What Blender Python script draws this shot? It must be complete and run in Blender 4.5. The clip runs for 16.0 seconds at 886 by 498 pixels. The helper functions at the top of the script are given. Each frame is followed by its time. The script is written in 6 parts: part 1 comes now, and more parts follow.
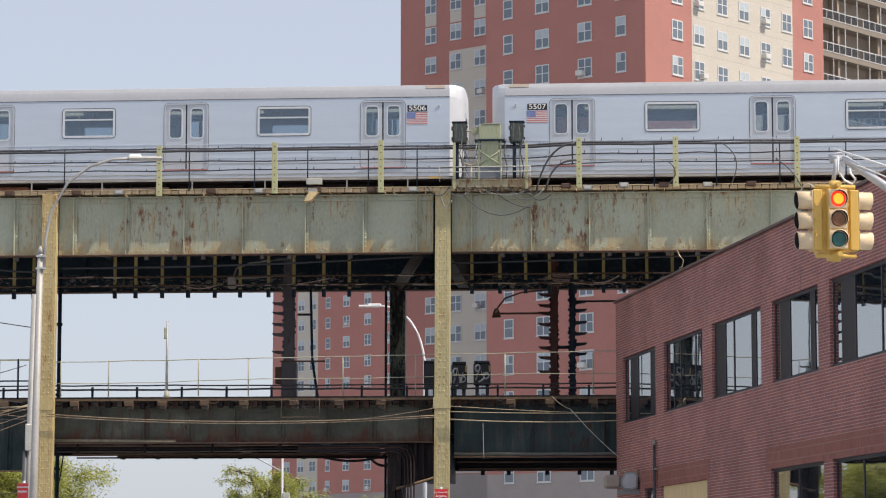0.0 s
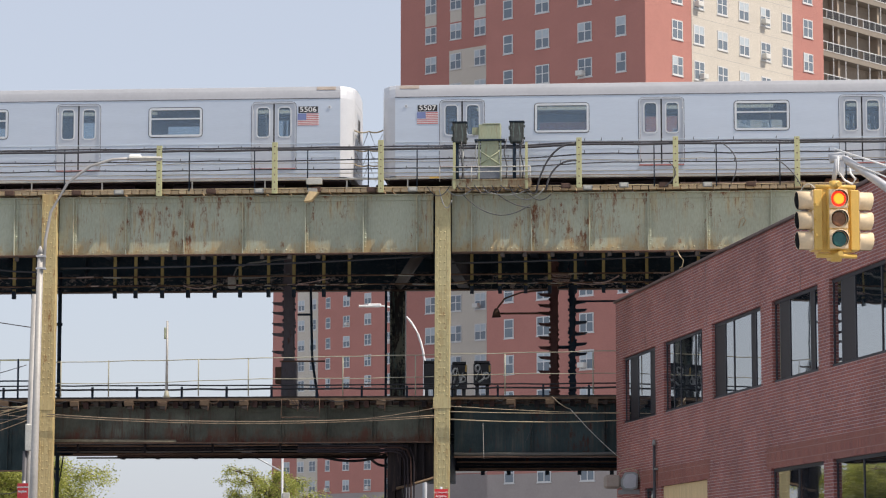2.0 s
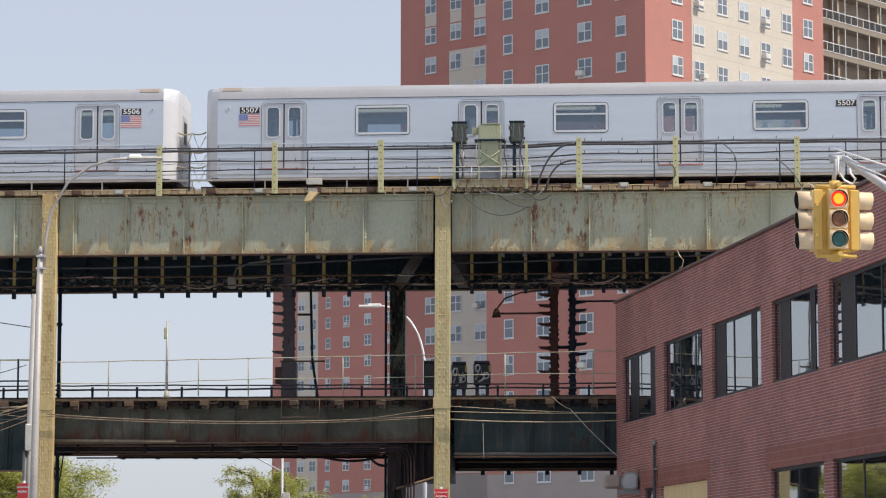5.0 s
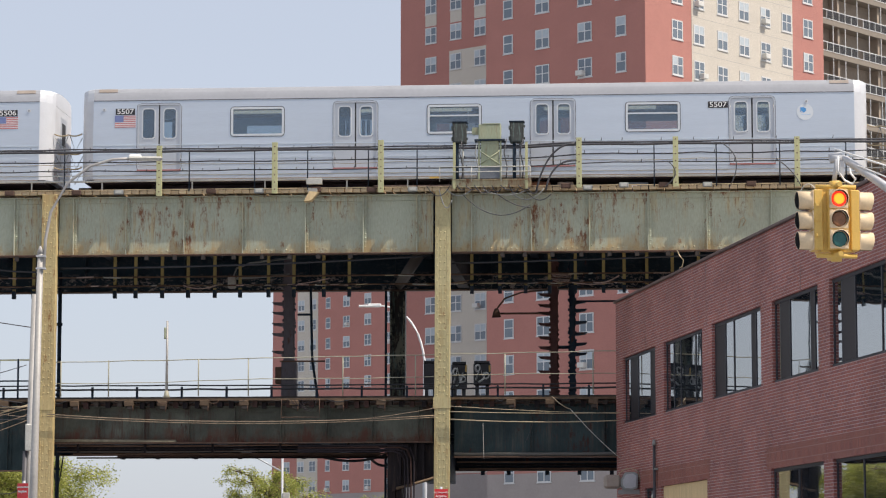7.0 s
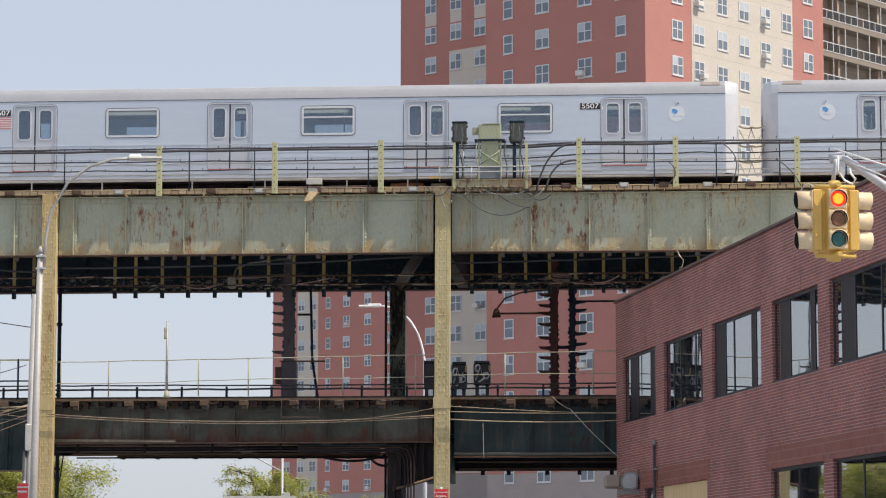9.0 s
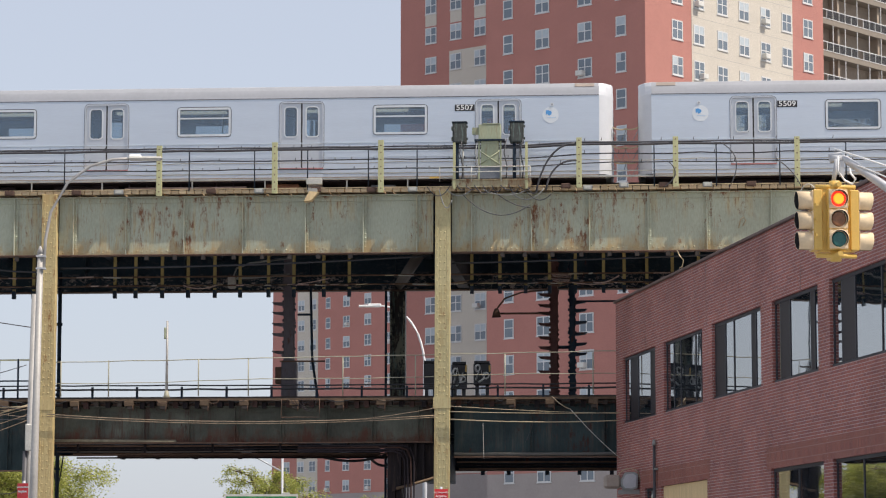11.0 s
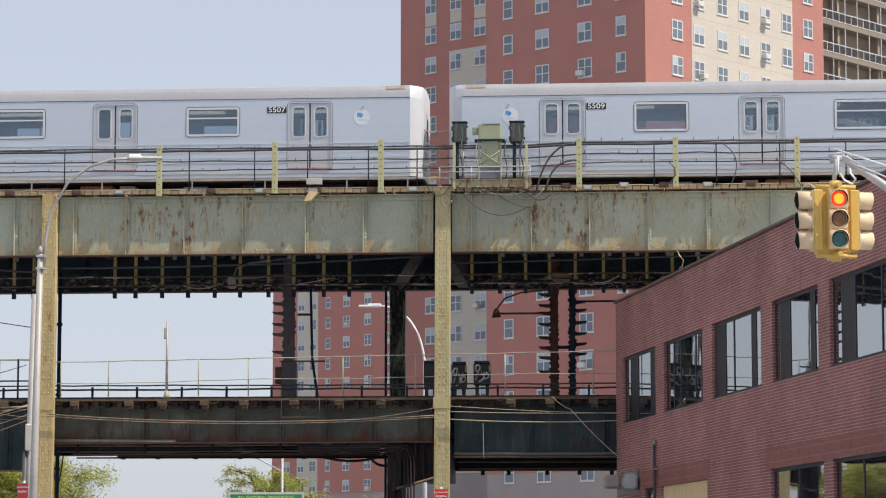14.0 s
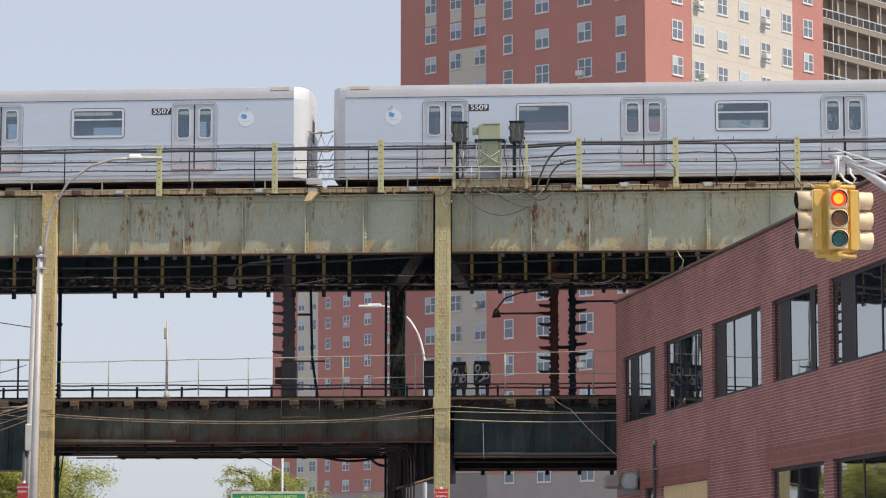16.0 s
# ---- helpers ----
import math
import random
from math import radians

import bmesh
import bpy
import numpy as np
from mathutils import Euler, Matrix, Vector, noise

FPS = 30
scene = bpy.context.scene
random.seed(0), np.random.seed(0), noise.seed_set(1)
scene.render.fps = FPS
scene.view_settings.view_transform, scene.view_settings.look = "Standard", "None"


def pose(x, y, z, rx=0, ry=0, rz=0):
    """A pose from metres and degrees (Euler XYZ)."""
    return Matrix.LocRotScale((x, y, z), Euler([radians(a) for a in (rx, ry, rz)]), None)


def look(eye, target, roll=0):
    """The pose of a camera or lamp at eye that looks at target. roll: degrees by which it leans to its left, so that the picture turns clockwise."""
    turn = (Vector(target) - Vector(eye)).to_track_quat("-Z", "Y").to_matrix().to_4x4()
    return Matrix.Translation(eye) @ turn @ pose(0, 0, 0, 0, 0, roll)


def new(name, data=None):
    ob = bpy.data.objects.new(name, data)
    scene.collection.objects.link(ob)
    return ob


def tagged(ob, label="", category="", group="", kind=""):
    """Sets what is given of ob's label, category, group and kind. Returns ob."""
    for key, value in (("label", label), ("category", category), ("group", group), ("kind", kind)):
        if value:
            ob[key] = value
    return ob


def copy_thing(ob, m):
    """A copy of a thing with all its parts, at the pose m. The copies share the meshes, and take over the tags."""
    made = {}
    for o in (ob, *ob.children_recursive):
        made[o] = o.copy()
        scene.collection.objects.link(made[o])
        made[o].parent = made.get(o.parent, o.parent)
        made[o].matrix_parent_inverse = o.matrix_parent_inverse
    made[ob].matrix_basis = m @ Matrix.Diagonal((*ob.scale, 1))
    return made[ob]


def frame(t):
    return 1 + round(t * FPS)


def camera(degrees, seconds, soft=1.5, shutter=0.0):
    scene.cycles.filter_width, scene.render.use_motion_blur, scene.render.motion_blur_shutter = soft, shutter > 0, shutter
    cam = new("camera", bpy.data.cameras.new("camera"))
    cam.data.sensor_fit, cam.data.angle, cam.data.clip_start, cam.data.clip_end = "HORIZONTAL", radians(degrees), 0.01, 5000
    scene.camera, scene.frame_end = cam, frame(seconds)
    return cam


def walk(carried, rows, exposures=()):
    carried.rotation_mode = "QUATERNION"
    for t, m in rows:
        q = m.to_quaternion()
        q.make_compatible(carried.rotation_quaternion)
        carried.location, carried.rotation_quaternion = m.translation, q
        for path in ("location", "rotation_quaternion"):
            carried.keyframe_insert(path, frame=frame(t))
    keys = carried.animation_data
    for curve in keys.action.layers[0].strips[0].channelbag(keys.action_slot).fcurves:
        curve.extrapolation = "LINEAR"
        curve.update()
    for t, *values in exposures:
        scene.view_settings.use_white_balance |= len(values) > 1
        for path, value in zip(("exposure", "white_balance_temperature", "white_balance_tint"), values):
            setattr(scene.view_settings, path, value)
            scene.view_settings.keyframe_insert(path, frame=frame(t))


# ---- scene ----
FOV = 18.18
cam = camera(FOV, 16.0, soft=1.15)
EYE = pose(0, 0, 1.6, 90 + 6.94, 0, 0)
walk(cam, [(0, EYE), (16.0, EYE)], exposures=[(0, 0.78, 6650, 13), (16.0, 0.78, 6650, 13)])

# ---------------------------------------------------------------- light
SUN_EL, SUN_AZ = 56.0, 111.0  # degrees; azimuth clockwise from +y
world = bpy.data.worlds.new("sky")
scene.world = world
world.use_nodes = True
wn = world.node_tree.nodes
sky = wn.new("ShaderNodeTexSky")
sky.sky_type = "NISHITA"
sky.sun_disc = False
sky.sun_elevation, sky.sun_rotation = radians(SUN_EL), radians(SUN_AZ)
sky.air_density, sky.dust_density, sky.ozone_density = 1.0, 1.5, 1.0
haze = wn.new("ShaderNodeMix")  # thin even haze over the clear sky
haze.data_type = "RGBA"
haze.inputs[0].default_value = 0.80
haze.inputs[7].default_value = (2.62, 2.88, 3.32, 1)
world.node_tree.links.new(sky.outputs[0], haze.inputs[6])
world.node_tree.links.new(haze.outputs[2], wn["Background"].inputs[0])
wn["Background"].inputs[1].default_value = 0.125
sun = new("sun", bpy.data.lights.new("sun", "SUN"))
sun.data.energy, sun.data.angle, sun.data.color = 3.0, radians(0.6), (1.0, 0.93, 0.82)
_h = math.cos(radians(SUN_EL))
SUN_DIR = Vector((_h * math.sin(radians(SUN_AZ)), _h * math.cos(radians(SUN_AZ)), math.sin(radians(SUN_EL))))
sun.matrix_world = look(SUN_DIR * 200, (0, 0, 0))


# ---------------------------------------------------------------- materials
def material(name):
    m = bpy.data.materials.new(name)
    m.use_nodes = True
    n = m.node_tree.nodes
    return m, n, m.node_tree.links, n["Principled BSDF"]


def ramp(n, l, fac, stops):
    r = n.new("ShaderNodeValToRGB")
    e = r.color_ramp.elements
    while len(e) < len(stops):
        e.new(0.5)
    for el, (p, c) in zip(e, stops):
        el.position, el.color = p, (*c, 1) if len(c) == 3 else c
    l.new(fac, r.inputs[0])
    return r.outputs[0]


def coords(n, l, scale=(1, 1, 1)):
    t = n.new("ShaderNodeTexCoord")
    m = n.new("ShaderNodeMapping")
    m.inputs["Scale"].default_value = scale
    l.new(t.outputs["Object"], m.inputs[0])
    return m.outputs[0]


def noise_tex(n, l, scale, stretch=(1, 1, 1), detail=6.0, rough=0.6):
    t = n.new("ShaderNodeTexNoise")
    t.inputs["Scale"].default_value, t.inputs["Detail"].default_value, t.inputs["Roughness"].default_value = scale, detail, rough
    l.new(coords(n, l, stretch), t.inputs["Vector"])
    return t.outputs["Fac"]


def mix(n, l, fac, a, b, blend="MIX"):
    x = n.new("ShaderNodeMix")
    x.data_type, x.blend_type = "RGBA", blend
    for slot, val in ((0, fac), (6, a), (7, b)):
        if isinstance(val, bpy.types.NodeSocket):
            l.new(val, x.inputs[slot])
        elif slot == 0:
            x.inputs[0].default_value = val
        else:
            x.inputs[slot].default_value = (*val, 1)
    return x.outputs[2]


def bump(n, l, b, height, dist, strength=0.6):
    k = n.new("ShaderNodeBump")
    k.inputs["Strength"].default_value, k.inputs["Distance"].default_value = strength, dist
    l.new(height, k.inputs["Height"])
    l.new(k.outputs[0], b.inputs["Normal"])


def plain(name, c, rough=0.6, metal=0.0, var=0.18, scale=3.0, stretch=(1, 1, 1), relief=0.004):
    """Paint, metal, wood: a colour with wear at two scales and a fine relief."""
    m, n, l, b = material(name)
    big = noise_tex(n, l, scale, stretch)
    fine = noise_tex(n, l, scale * 9, stretch, 3.0)
    lo, hi = [x * (1 - var) for x in c], [min(1, x * (1 + var)) for x in c]
    col = ramp(n, l, big, [(0.3, lo), (0.7, hi)])
    col = mix(n, l, 0.35, col, ramp(n, l, fine, [(0.35, lo), (0.65, hi)]))
    l.new(col, b.inputs["Base Color"])
    b.inputs["Roughness"].default_value, b.inputs["Metallic"].default_value = rough, metal
    if relief:
        bump(n, l, b, fine, relief)
    return m


def rusty(name, c, rust=(0.16, 0.06, 0.025), pale=(0.42, 0.36, 0.22), amount=0.6, streak=0.5, rough=0.65, foot=0.0, foot_colour=(0.36, 0.21, 0.085), flecks=0.0, spread=(0.8, 1.15), spec=0.4):
    """Old paint with rust spots, streaks that run down, and faded patches."""
    m, n, l, b = material(name)
    base = ramp(n, l, noise_tex(n, l, 0.9), [(0.3, [x * spread[0] for x in c]), (0.7, [x * spread[1] for x in c])])
    base = mix(n, l, 0.3, base, ramp(n, l, noise_tex(n, l, 25, (1, 1, 0.3)), [(0.35, [x * 0.6 for x in c]), (0.65, [x * 1.2 for x in c])]))
    st = ramp(n, l, noise_tex(n, l, 7.0, (1, 1, 0.07), 5.0, 0.7), [(streak, (0, 0, 0)), (streak + 0.16, (0.8, 0.8, 0.8))])
    area = ramp(n, l, noise_tex(n, l, 0.8, (1, 1, 0.8)), [(0.42, (0, 0, 0)), (0.62, (1, 1, 1))])
    stm = mix(n, l, 1.0, st, area, "MULTIPLY")
    base = mix(n, l, stm, base, pale)
    st2 = ramp(n, l, noise_tex(n, l, 16.0, (1, 1, 0.1), 4.0, 0.7), [(streak + 0.05, (0, 0, 0)), (streak + 0.15, (0.9, 0.9, 0.9))])
    base = mix(n, l, mix(n, l, 1.0, st2, area, "MULTIPLY"), base, (rust[0] * 1.35, rust[1] * 1.9, rust[2] * 2.2))
    crowd = ramp(n, l, noise_tex(n, l, 0.42, (1, 1, 0.6), 2.0), [(0.46, (0, 0, 0)), (0.60, (1, 1, 1))])
    sp0 = noise_tex(n, l, 3.6, (1, 1, 0.38), 9.0, 0.78)
    lift = n.new("ShaderNodeMath")
    lift.operation = "MULTIPLY_ADD"
    l.new(crowd, lift.inputs[0])
    lift.inputs[1].default_value = 0.07
    l.new(sp0, lift.inputs[2])
    sp = ramp(n, l, lift.outputs[0], [(amount + 0.03, (0, 0, 0)), (amount + 0.10, (1, 1, 1))])
    base = mix(n, l, sp, base, rust)
    if foot:  # ragged rust-coloured patches, denser towards the bottom
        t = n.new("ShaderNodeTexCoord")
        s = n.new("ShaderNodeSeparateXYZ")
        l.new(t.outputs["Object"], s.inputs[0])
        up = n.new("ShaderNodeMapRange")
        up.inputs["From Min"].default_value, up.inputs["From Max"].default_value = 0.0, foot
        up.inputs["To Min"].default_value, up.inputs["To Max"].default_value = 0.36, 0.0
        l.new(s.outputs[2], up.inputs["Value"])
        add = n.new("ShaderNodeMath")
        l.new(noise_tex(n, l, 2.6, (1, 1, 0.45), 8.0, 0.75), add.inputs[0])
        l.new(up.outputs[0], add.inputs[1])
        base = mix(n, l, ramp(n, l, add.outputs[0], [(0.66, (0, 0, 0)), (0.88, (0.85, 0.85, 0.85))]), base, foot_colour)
    if flecks:  # ragged pale patches, kept mostly to the lower part
        wide = ramp(n, l, noise_tex(n, l, 1.1, (0.6, 1, 2.2), 3.0), [(0.42, (0, 0, 0)), (0.52, (1, 1, 1))])
        speck = ramp(n, l, noise_tex(n, l, 7.0, (0.8, 1, 1.6), 7.0, 0.75), [(flecks - 0.08, (0, 0, 0)), (flecks - 0.05, (0.9, 0.9, 0.9))])
        t = n.new("ShaderNodeTexCoord")
        sep = n.new("ShaderNodeSeparateXYZ")
        l.new(t.outputs["Object"], sep.inputs[0])
        low = ramp(n, l, sep.outputs[2], [(0.30, (1, 1, 1)), (0.62, (0.06, 0.06, 0.06))])
        base = mix(n, l, mix(n, l, 1.0, mix(n, l, 1.0, wide, speck, "MULTIPLY"), low, "MULTIPLY"), base, (0.38, 0.33, 0.31))
    l.new(base, b.inputs["Base Color"])
    b.inputs["Roughness"].default_value, b.inputs["Specular IOR Level"].default_value = rough, spec
    bump(n, l, b, noise_tex(n, l, 30), 0.006)
    return m


def brickwork(name, c1, c2, mortar, bw=0.213, rh=0.0677, ms=0.0065, dirt=0.2):
    m, n, l, b = material(name)
    t = n.new("ShaderNodeTexCoord")
    s = n.new("ShaderNodeSeparateXYZ")
    l.new(t.outputs["Object"], s.inputs[0])
    add = n.new("ShaderNodeMath")
    l.new(s.outputs[0], add.inputs[0])
    l.new(s.outputs[1], add.inputs[1])
    v = n.new("ShaderNodeCombineXYZ")
    l.new(add.outputs[0], v.inputs[0])
    l.new(s.outputs[2], v.inputs[1])
    k = n.new("ShaderNodeTexBrick")
    k.inputs["Scale"].default_value, k.inputs["Mortar Size"].default_value = 1.0, ms
    k.inputs["Mortar Smooth"].default_value = 0.25
    k.inputs["Brick Width"].default_value, k.inputs["Row Height"].default_value = bw, rh
    for key, c in (("Color1", c1), ("Color2", c2), ("Mortar", mortar)):
        k.inputs[key].default_value = (*c, 1)
    l.new(v.outputs[0], k.inputs["Vector"])
    stain = ramp(n, l, noise_tex(n, l, 0.5), [(0.3, (1 - dirt,) * 3), (0.7, (1 + dirt * 0.4,) * 3)])
    grain = ramp(n, l, noise_tex(n, l, 40), [(0.3, (0.8, 0.8, 0.8)), (0.7, (1.15, 1.15, 1.15))])
    col = mix(n, l, 1.0, mix(n, l, 1.0, k.outputs["Color"], stain, "MULTIPLY"), grain, "MULTIPLY")
    l.new(col, b.inputs["Base Color"])
    b.inputs["Roughness"].default_value = 0.85
    inv = n.new("ShaderNodeMath")
    inv.operation = "SUBTRACT"
    inv.inputs[0].default_value = 1.0
    l.new(k.outputs["Fac"], inv.inputs[1])
    bump(n, l, b, inv.outputs[0], 0.006, 0.8)
    return m


def glow(name, c, strength):
    m, n, l, b = material(name)
    b.inputs["Base Color"].default_value = (*c, 1)
    b.inputs["Emission Color"].default_value = (*c, 1)
    b.inputs["Emission Strength"].default_value = strength
    return m


def glassy(name, tint, see=0.35, ior=1.9, body_colour=None):
    """A pane: a mirror by its Fresnel, behind it a tinted see-through body."""
    m, n, l, b = material(name)
    fr = n.new("ShaderNodeFresnel")
    fr.inputs["IOR"].default_value = ior
    g = n.new("ShaderNodeBsdfGlossy")
    g.inputs["Roughness"].default_value = 0.02
    wob = n.new("ShaderNodeBump")
    wob.inputs["Strength"].default_value, wob.inputs["Distance"].default_value = 0.25, 0.01
    l.new(noise_tex(n, l, 0.9, (1, 1, 1), 1.0), wob.inputs["Height"])
    l.new(wob.outputs[0], g.inputs["Normal"])
    tr = n.new("ShaderNodeBsdfTransparent")
    tr.inputs[0].default_value = (*tint, 1)
    d = n.new("ShaderNodeBsdfDiffuse")
    d.inputs[0].default_value = (*(body_colour or [x * 0.25 for x in tint]), 1)
    body, out = n.new("ShaderNodeMixShader"), n.new("ShaderNodeMixShader")
    body.inputs[0].default_value = see
    l.new(d.outputs[0], body.inputs[1])
    l.new(tr.outputs[0], body.inputs[2])
    l.new(fr.outputs[0], out.inputs[0])
    l.new(body.outputs[0], out.inputs[1])
    l.new(g.outputs[0], out.inputs[2])
    l.new(out.outputs[0], n["Material Output"].inputs["Surface"])
    return m


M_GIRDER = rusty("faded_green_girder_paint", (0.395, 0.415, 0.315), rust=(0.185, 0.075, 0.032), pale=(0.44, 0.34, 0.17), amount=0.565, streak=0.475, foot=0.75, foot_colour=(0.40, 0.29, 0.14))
# lower spans: the upper deck's shade is mixed into the teal
M_RIGHTLOW = rusty("shaded_teal_girder_paint", (0.035, 0.055, 0.058), rust=(0.06, 0.03, 0.024), pale=(0.10, 0.095, 0.08), amount=0.575, streak=0.49, spread=(0.55, 1.35), spec=0.15)
# timber of the lower walkway, its shadow put into the colour
M_BLOCK = plain("shade_dimmed_timber", (0.115, 0.075, 0.045), 0.85, 0, 0.55, 5.0)
# under-deck darkness and bluish haze are both put into this colour
M_DARKSTEEL = rusty("hazed_dark_steel_paint", (0.022, 0.036, 0.054), rust=(0.06, 0.030, 0.026), pale=(0.05, 0.048, 0.048), amount=0.58, streak=0.55, spec=0.15)
# far girders: shade below the deck is put into this near-black colour
M_FARGIRDER = rusty("shade_darkened_girder_paint", (0.020, 0.037, 0.050), rust=(0.06, 0.028, 0.03), pale=(0.045, 0.045, 0.05), amount=0.6, streak=0.56, flecks=0.60, spec=0.15)
# darker copy of the girder green, with the upper deck's shade in it
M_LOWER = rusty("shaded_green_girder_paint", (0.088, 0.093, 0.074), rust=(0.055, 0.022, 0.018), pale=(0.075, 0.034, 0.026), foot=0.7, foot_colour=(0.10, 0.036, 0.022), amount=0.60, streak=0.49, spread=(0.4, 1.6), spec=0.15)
M_COLUMN = rusty("yellowed_column_paint", (0.52, 0.45, 0.24), rust=(0.27, 0.14, 0.055), pale=(0.36, 0.23, 0.09), amount=0.60, streak=0.47)
M_POST = rusty("yellow_green_post_paint", (0.50, 0.49, 0.27), amount=0.72, streak=0.6)
M_STRAP = rusty("mustard_strap_paint", (0.42, 0.33, 0.12), rust=(0.12, 0.06, 0.03), pale=(0.32, 0.2, 0.06), amount=0.53, streak=0.45)
M_LAMPWOOD = plain("weathered_plank_wood", (0.54, 0.41, 0.25), 0.8, 0, 0.4, 2.6, (1, 6, 6))
M_SHADETIE = plain("rusty_shaded_tie_end", (0.055, 0.026, 0.020), 0.9, 0, 0.6, 6.0)
M_TIE = plain("creosoted_tie_wood", (0.095, 0.055, 0.040), 0.85, 0, 0.4, 3.0, (6, 1, 6))
M_RUST = plain("rusted_flange_steel", (0.13, 0.075, 0.05), 0.8, 0, 0.4, 4.0)
M_BLACK = plain("black_cable_rubber", (0.025, 0.026, 0.03), 0.6)
M_CABLE = plain("grey_cable_sheath", (0.06, 0.06, 0.066), 0.55)
M_PLAT = rusty("rust_streaked_platform_paint", (0.40, 0.38, 0.24), rust=(0.20, 0.09, 0.04), pale=(0.25, 0.12, 0.05), amount=0.50, streak=0.40)
M_STIFF = rusty("worn_stiffener_paint", (0.42, 0.44, 0.34), rust=(0.2, 0.09, 0.04), pale=(0.5, 0.42, 0.25), amount=0.57, streak=0.46)
M_COLUMN_RUSTY = rusty("rust_tan_column_paint", (0.52, 0.41, 0.20), rust=(0.29, 0.15, 0.055), pale=(0.42, 0.27, 0.11), amount=0.57, streak=0.44)
M_PALEWIRE = plain("sun_bleached_wire", (0.42, 0.34, 0.22), 0.6)
M_PALEPINK = plain("pink_conduit_and_dapple", (0.46, 0.34, 0.30), 0.75, 0, 0.5, 9.0)
M_SPUN = plain("spun_service_cable", (0.27, 0.20, 0.135), 0.7, 0, 0.5, 4.0)
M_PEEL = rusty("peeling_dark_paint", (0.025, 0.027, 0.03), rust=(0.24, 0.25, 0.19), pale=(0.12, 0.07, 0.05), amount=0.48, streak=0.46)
# rust-spotted brown, taken near-black to carry the shade beneath the decks
M_BROWNDARK = rusty("shade_dark_brown_steel", (0.017, 0.014, 0.016), rust=(0.045, 0.022, 0.018), pale=(0.05, 0.035, 0.028), amount=0.6, spec=0.1)
M_DUSTPIPE = plain("dusty_olive_pipe", (0.20, 0.175, 0.12), 0.75, 0, 0.4, 5.0)
M_PIPE = plain("pale_painted_pipe", (0.50, 0.49, 0.44), 0.55, 0, 0.25)
M_WARMGALV = plain("weathered_pole_steel", (0.39, 0.375, 0.35), 0.55, 0.15, 0.15, 2.0)
M_GALV = plain("galvanised_steel", (0.46, 0.47, 0.49), 0.62, 0.1, 0.12, 2.0)
M_BOXGREY = plain("grey_junction_box", (0.30, 0.31, 0.30), 0.6, 0.2)
M_SIGNALBOX = rusty("old_signal_case_paint", (0.030, 0.037, 0.034), rust=(0.15, 0.16, 0.13), pale=(0.10, 0.08, 0.06), amount=0.52)
M_CABINET = rusty("pale_green_cabinet_paint", (0.36, 0.40, 0.27), amount=0.7)
M_STEEL = plain("brushed_stainless_steel", (0.575, 0.632, 0.70), 0.45, 0.5, 0.05, 1.2, (0.4, 1, 3), 0.0)
M_ROOF = plain("train_roof_steel", (0.365, 0.375, 0.40), 0.6, 0.0, 0.08, 1.0)
M_ENDCAP = plain("white_end_panel", (0.60, 0.615, 0.64), 0.45, 0.1, 0.06)
M_DOORSTEEL = plain("door_leaf_steel", (0.54, 0.565, 0.60), 0.45, 0.5, 0.05, 1.2, (0.4, 1, 3), 0.0)
M_GASKET = plain("black_door_gasket", (0.02, 0.02, 0.022), 0.6)
M_RIM = plain("pale_window_rim", (0.70, 0.71, 0.71), 0.35, 0.5, 0.05)
M_TRAINGLASS = glassy("train_window_glass", (0.84, 0.94, 1.0), 0.58, 2.15, (0.045, 0.11, 0.20))
M_TUBE = glow("car_ceiling_tube", (1.0, 0.9, 0.7), 0.5)
M_RAILPAINT = plain("dull_handrail_paint", (0.36, 0.345, 0.26), 0.65, 0, 0.2)
M_SOOT = rusty("sooty_rack_steel", (0.14, 0.125, 0.14), rust=(0.11, 0.055, 0.045), pale=(0.10, 0.09, 0.08), amount=0.58, streak=0.5)
M_SEAT = plain("orange_seat_plastic", (0.50, 0.17, 0.05), 0.5)
M_INNER = plain("beige_car_lining", (0.42, 0.41, 0.39), 0.6)
M_UNDERCAR = plain("purple_black_steel", (0.020, 0.014, 0.019), 0.9, 0, 0.5)
M_MOTOR = plain("rust_orange_motor_case", (0.26, 0.115, 0.065), 0.85, 0, 0.45, 5.0)
M_BATTERY = plain("blue_grey_battery_box", (0.15, 0.17, 0.20), 0.7, 0, 0.2)
M_CASEPANEL = rusty("mottled_case_back", (0.065, 0.072, 0.066), rust=(0.22, 0.24, 0.19), pale=(0.05, 0.045, 0.04), amount=0.53, streak=0.47)
M_UNDER = plain("dusty_underframe_steel", (0.07, 0.055, 0.045), 0.8)
M_TAN = plain("tan_roof_vent", (0.34, 0.285, 0.24), 0.7)
M_STRIPE = plain("red_door_sill", (0.40, 0.17, 0.16), 0.6)
M_INK = plain("black_plate_enamel", (0.025, 0.025, 0.028), 0.5)
M_LETTER = plain("white_lettering", (0.78, 0.78, 0.76), 0.5, 0, 0.05)
M_FLAGRED = plain("flag_red_film", (0.52, 0.18, 0.18), 0.5)
M_FLAGBLUE = plain("flag_blue_film", (0.17, 0.21, 0.40), 0.5)
M_LOGOBLUE = plain("roundel_blue_film", (0.08, 0.30, 0.62), 0.5)
M_BRICK = brickwork("dark_red_facade_brick", (0.405, 0.132, 0.098), (0.28, 0.098, 0.090), (0.56, 0.43, 0.40), ms=0.0068, dirt=0.32)
M_SOLDIER = brickwork("soldier_course_brick", (0.34, 0.112, 0.080), (0.25, 0.085, 0.070), (0.40, 0.24, 0.20), 0.0677, 0.213)
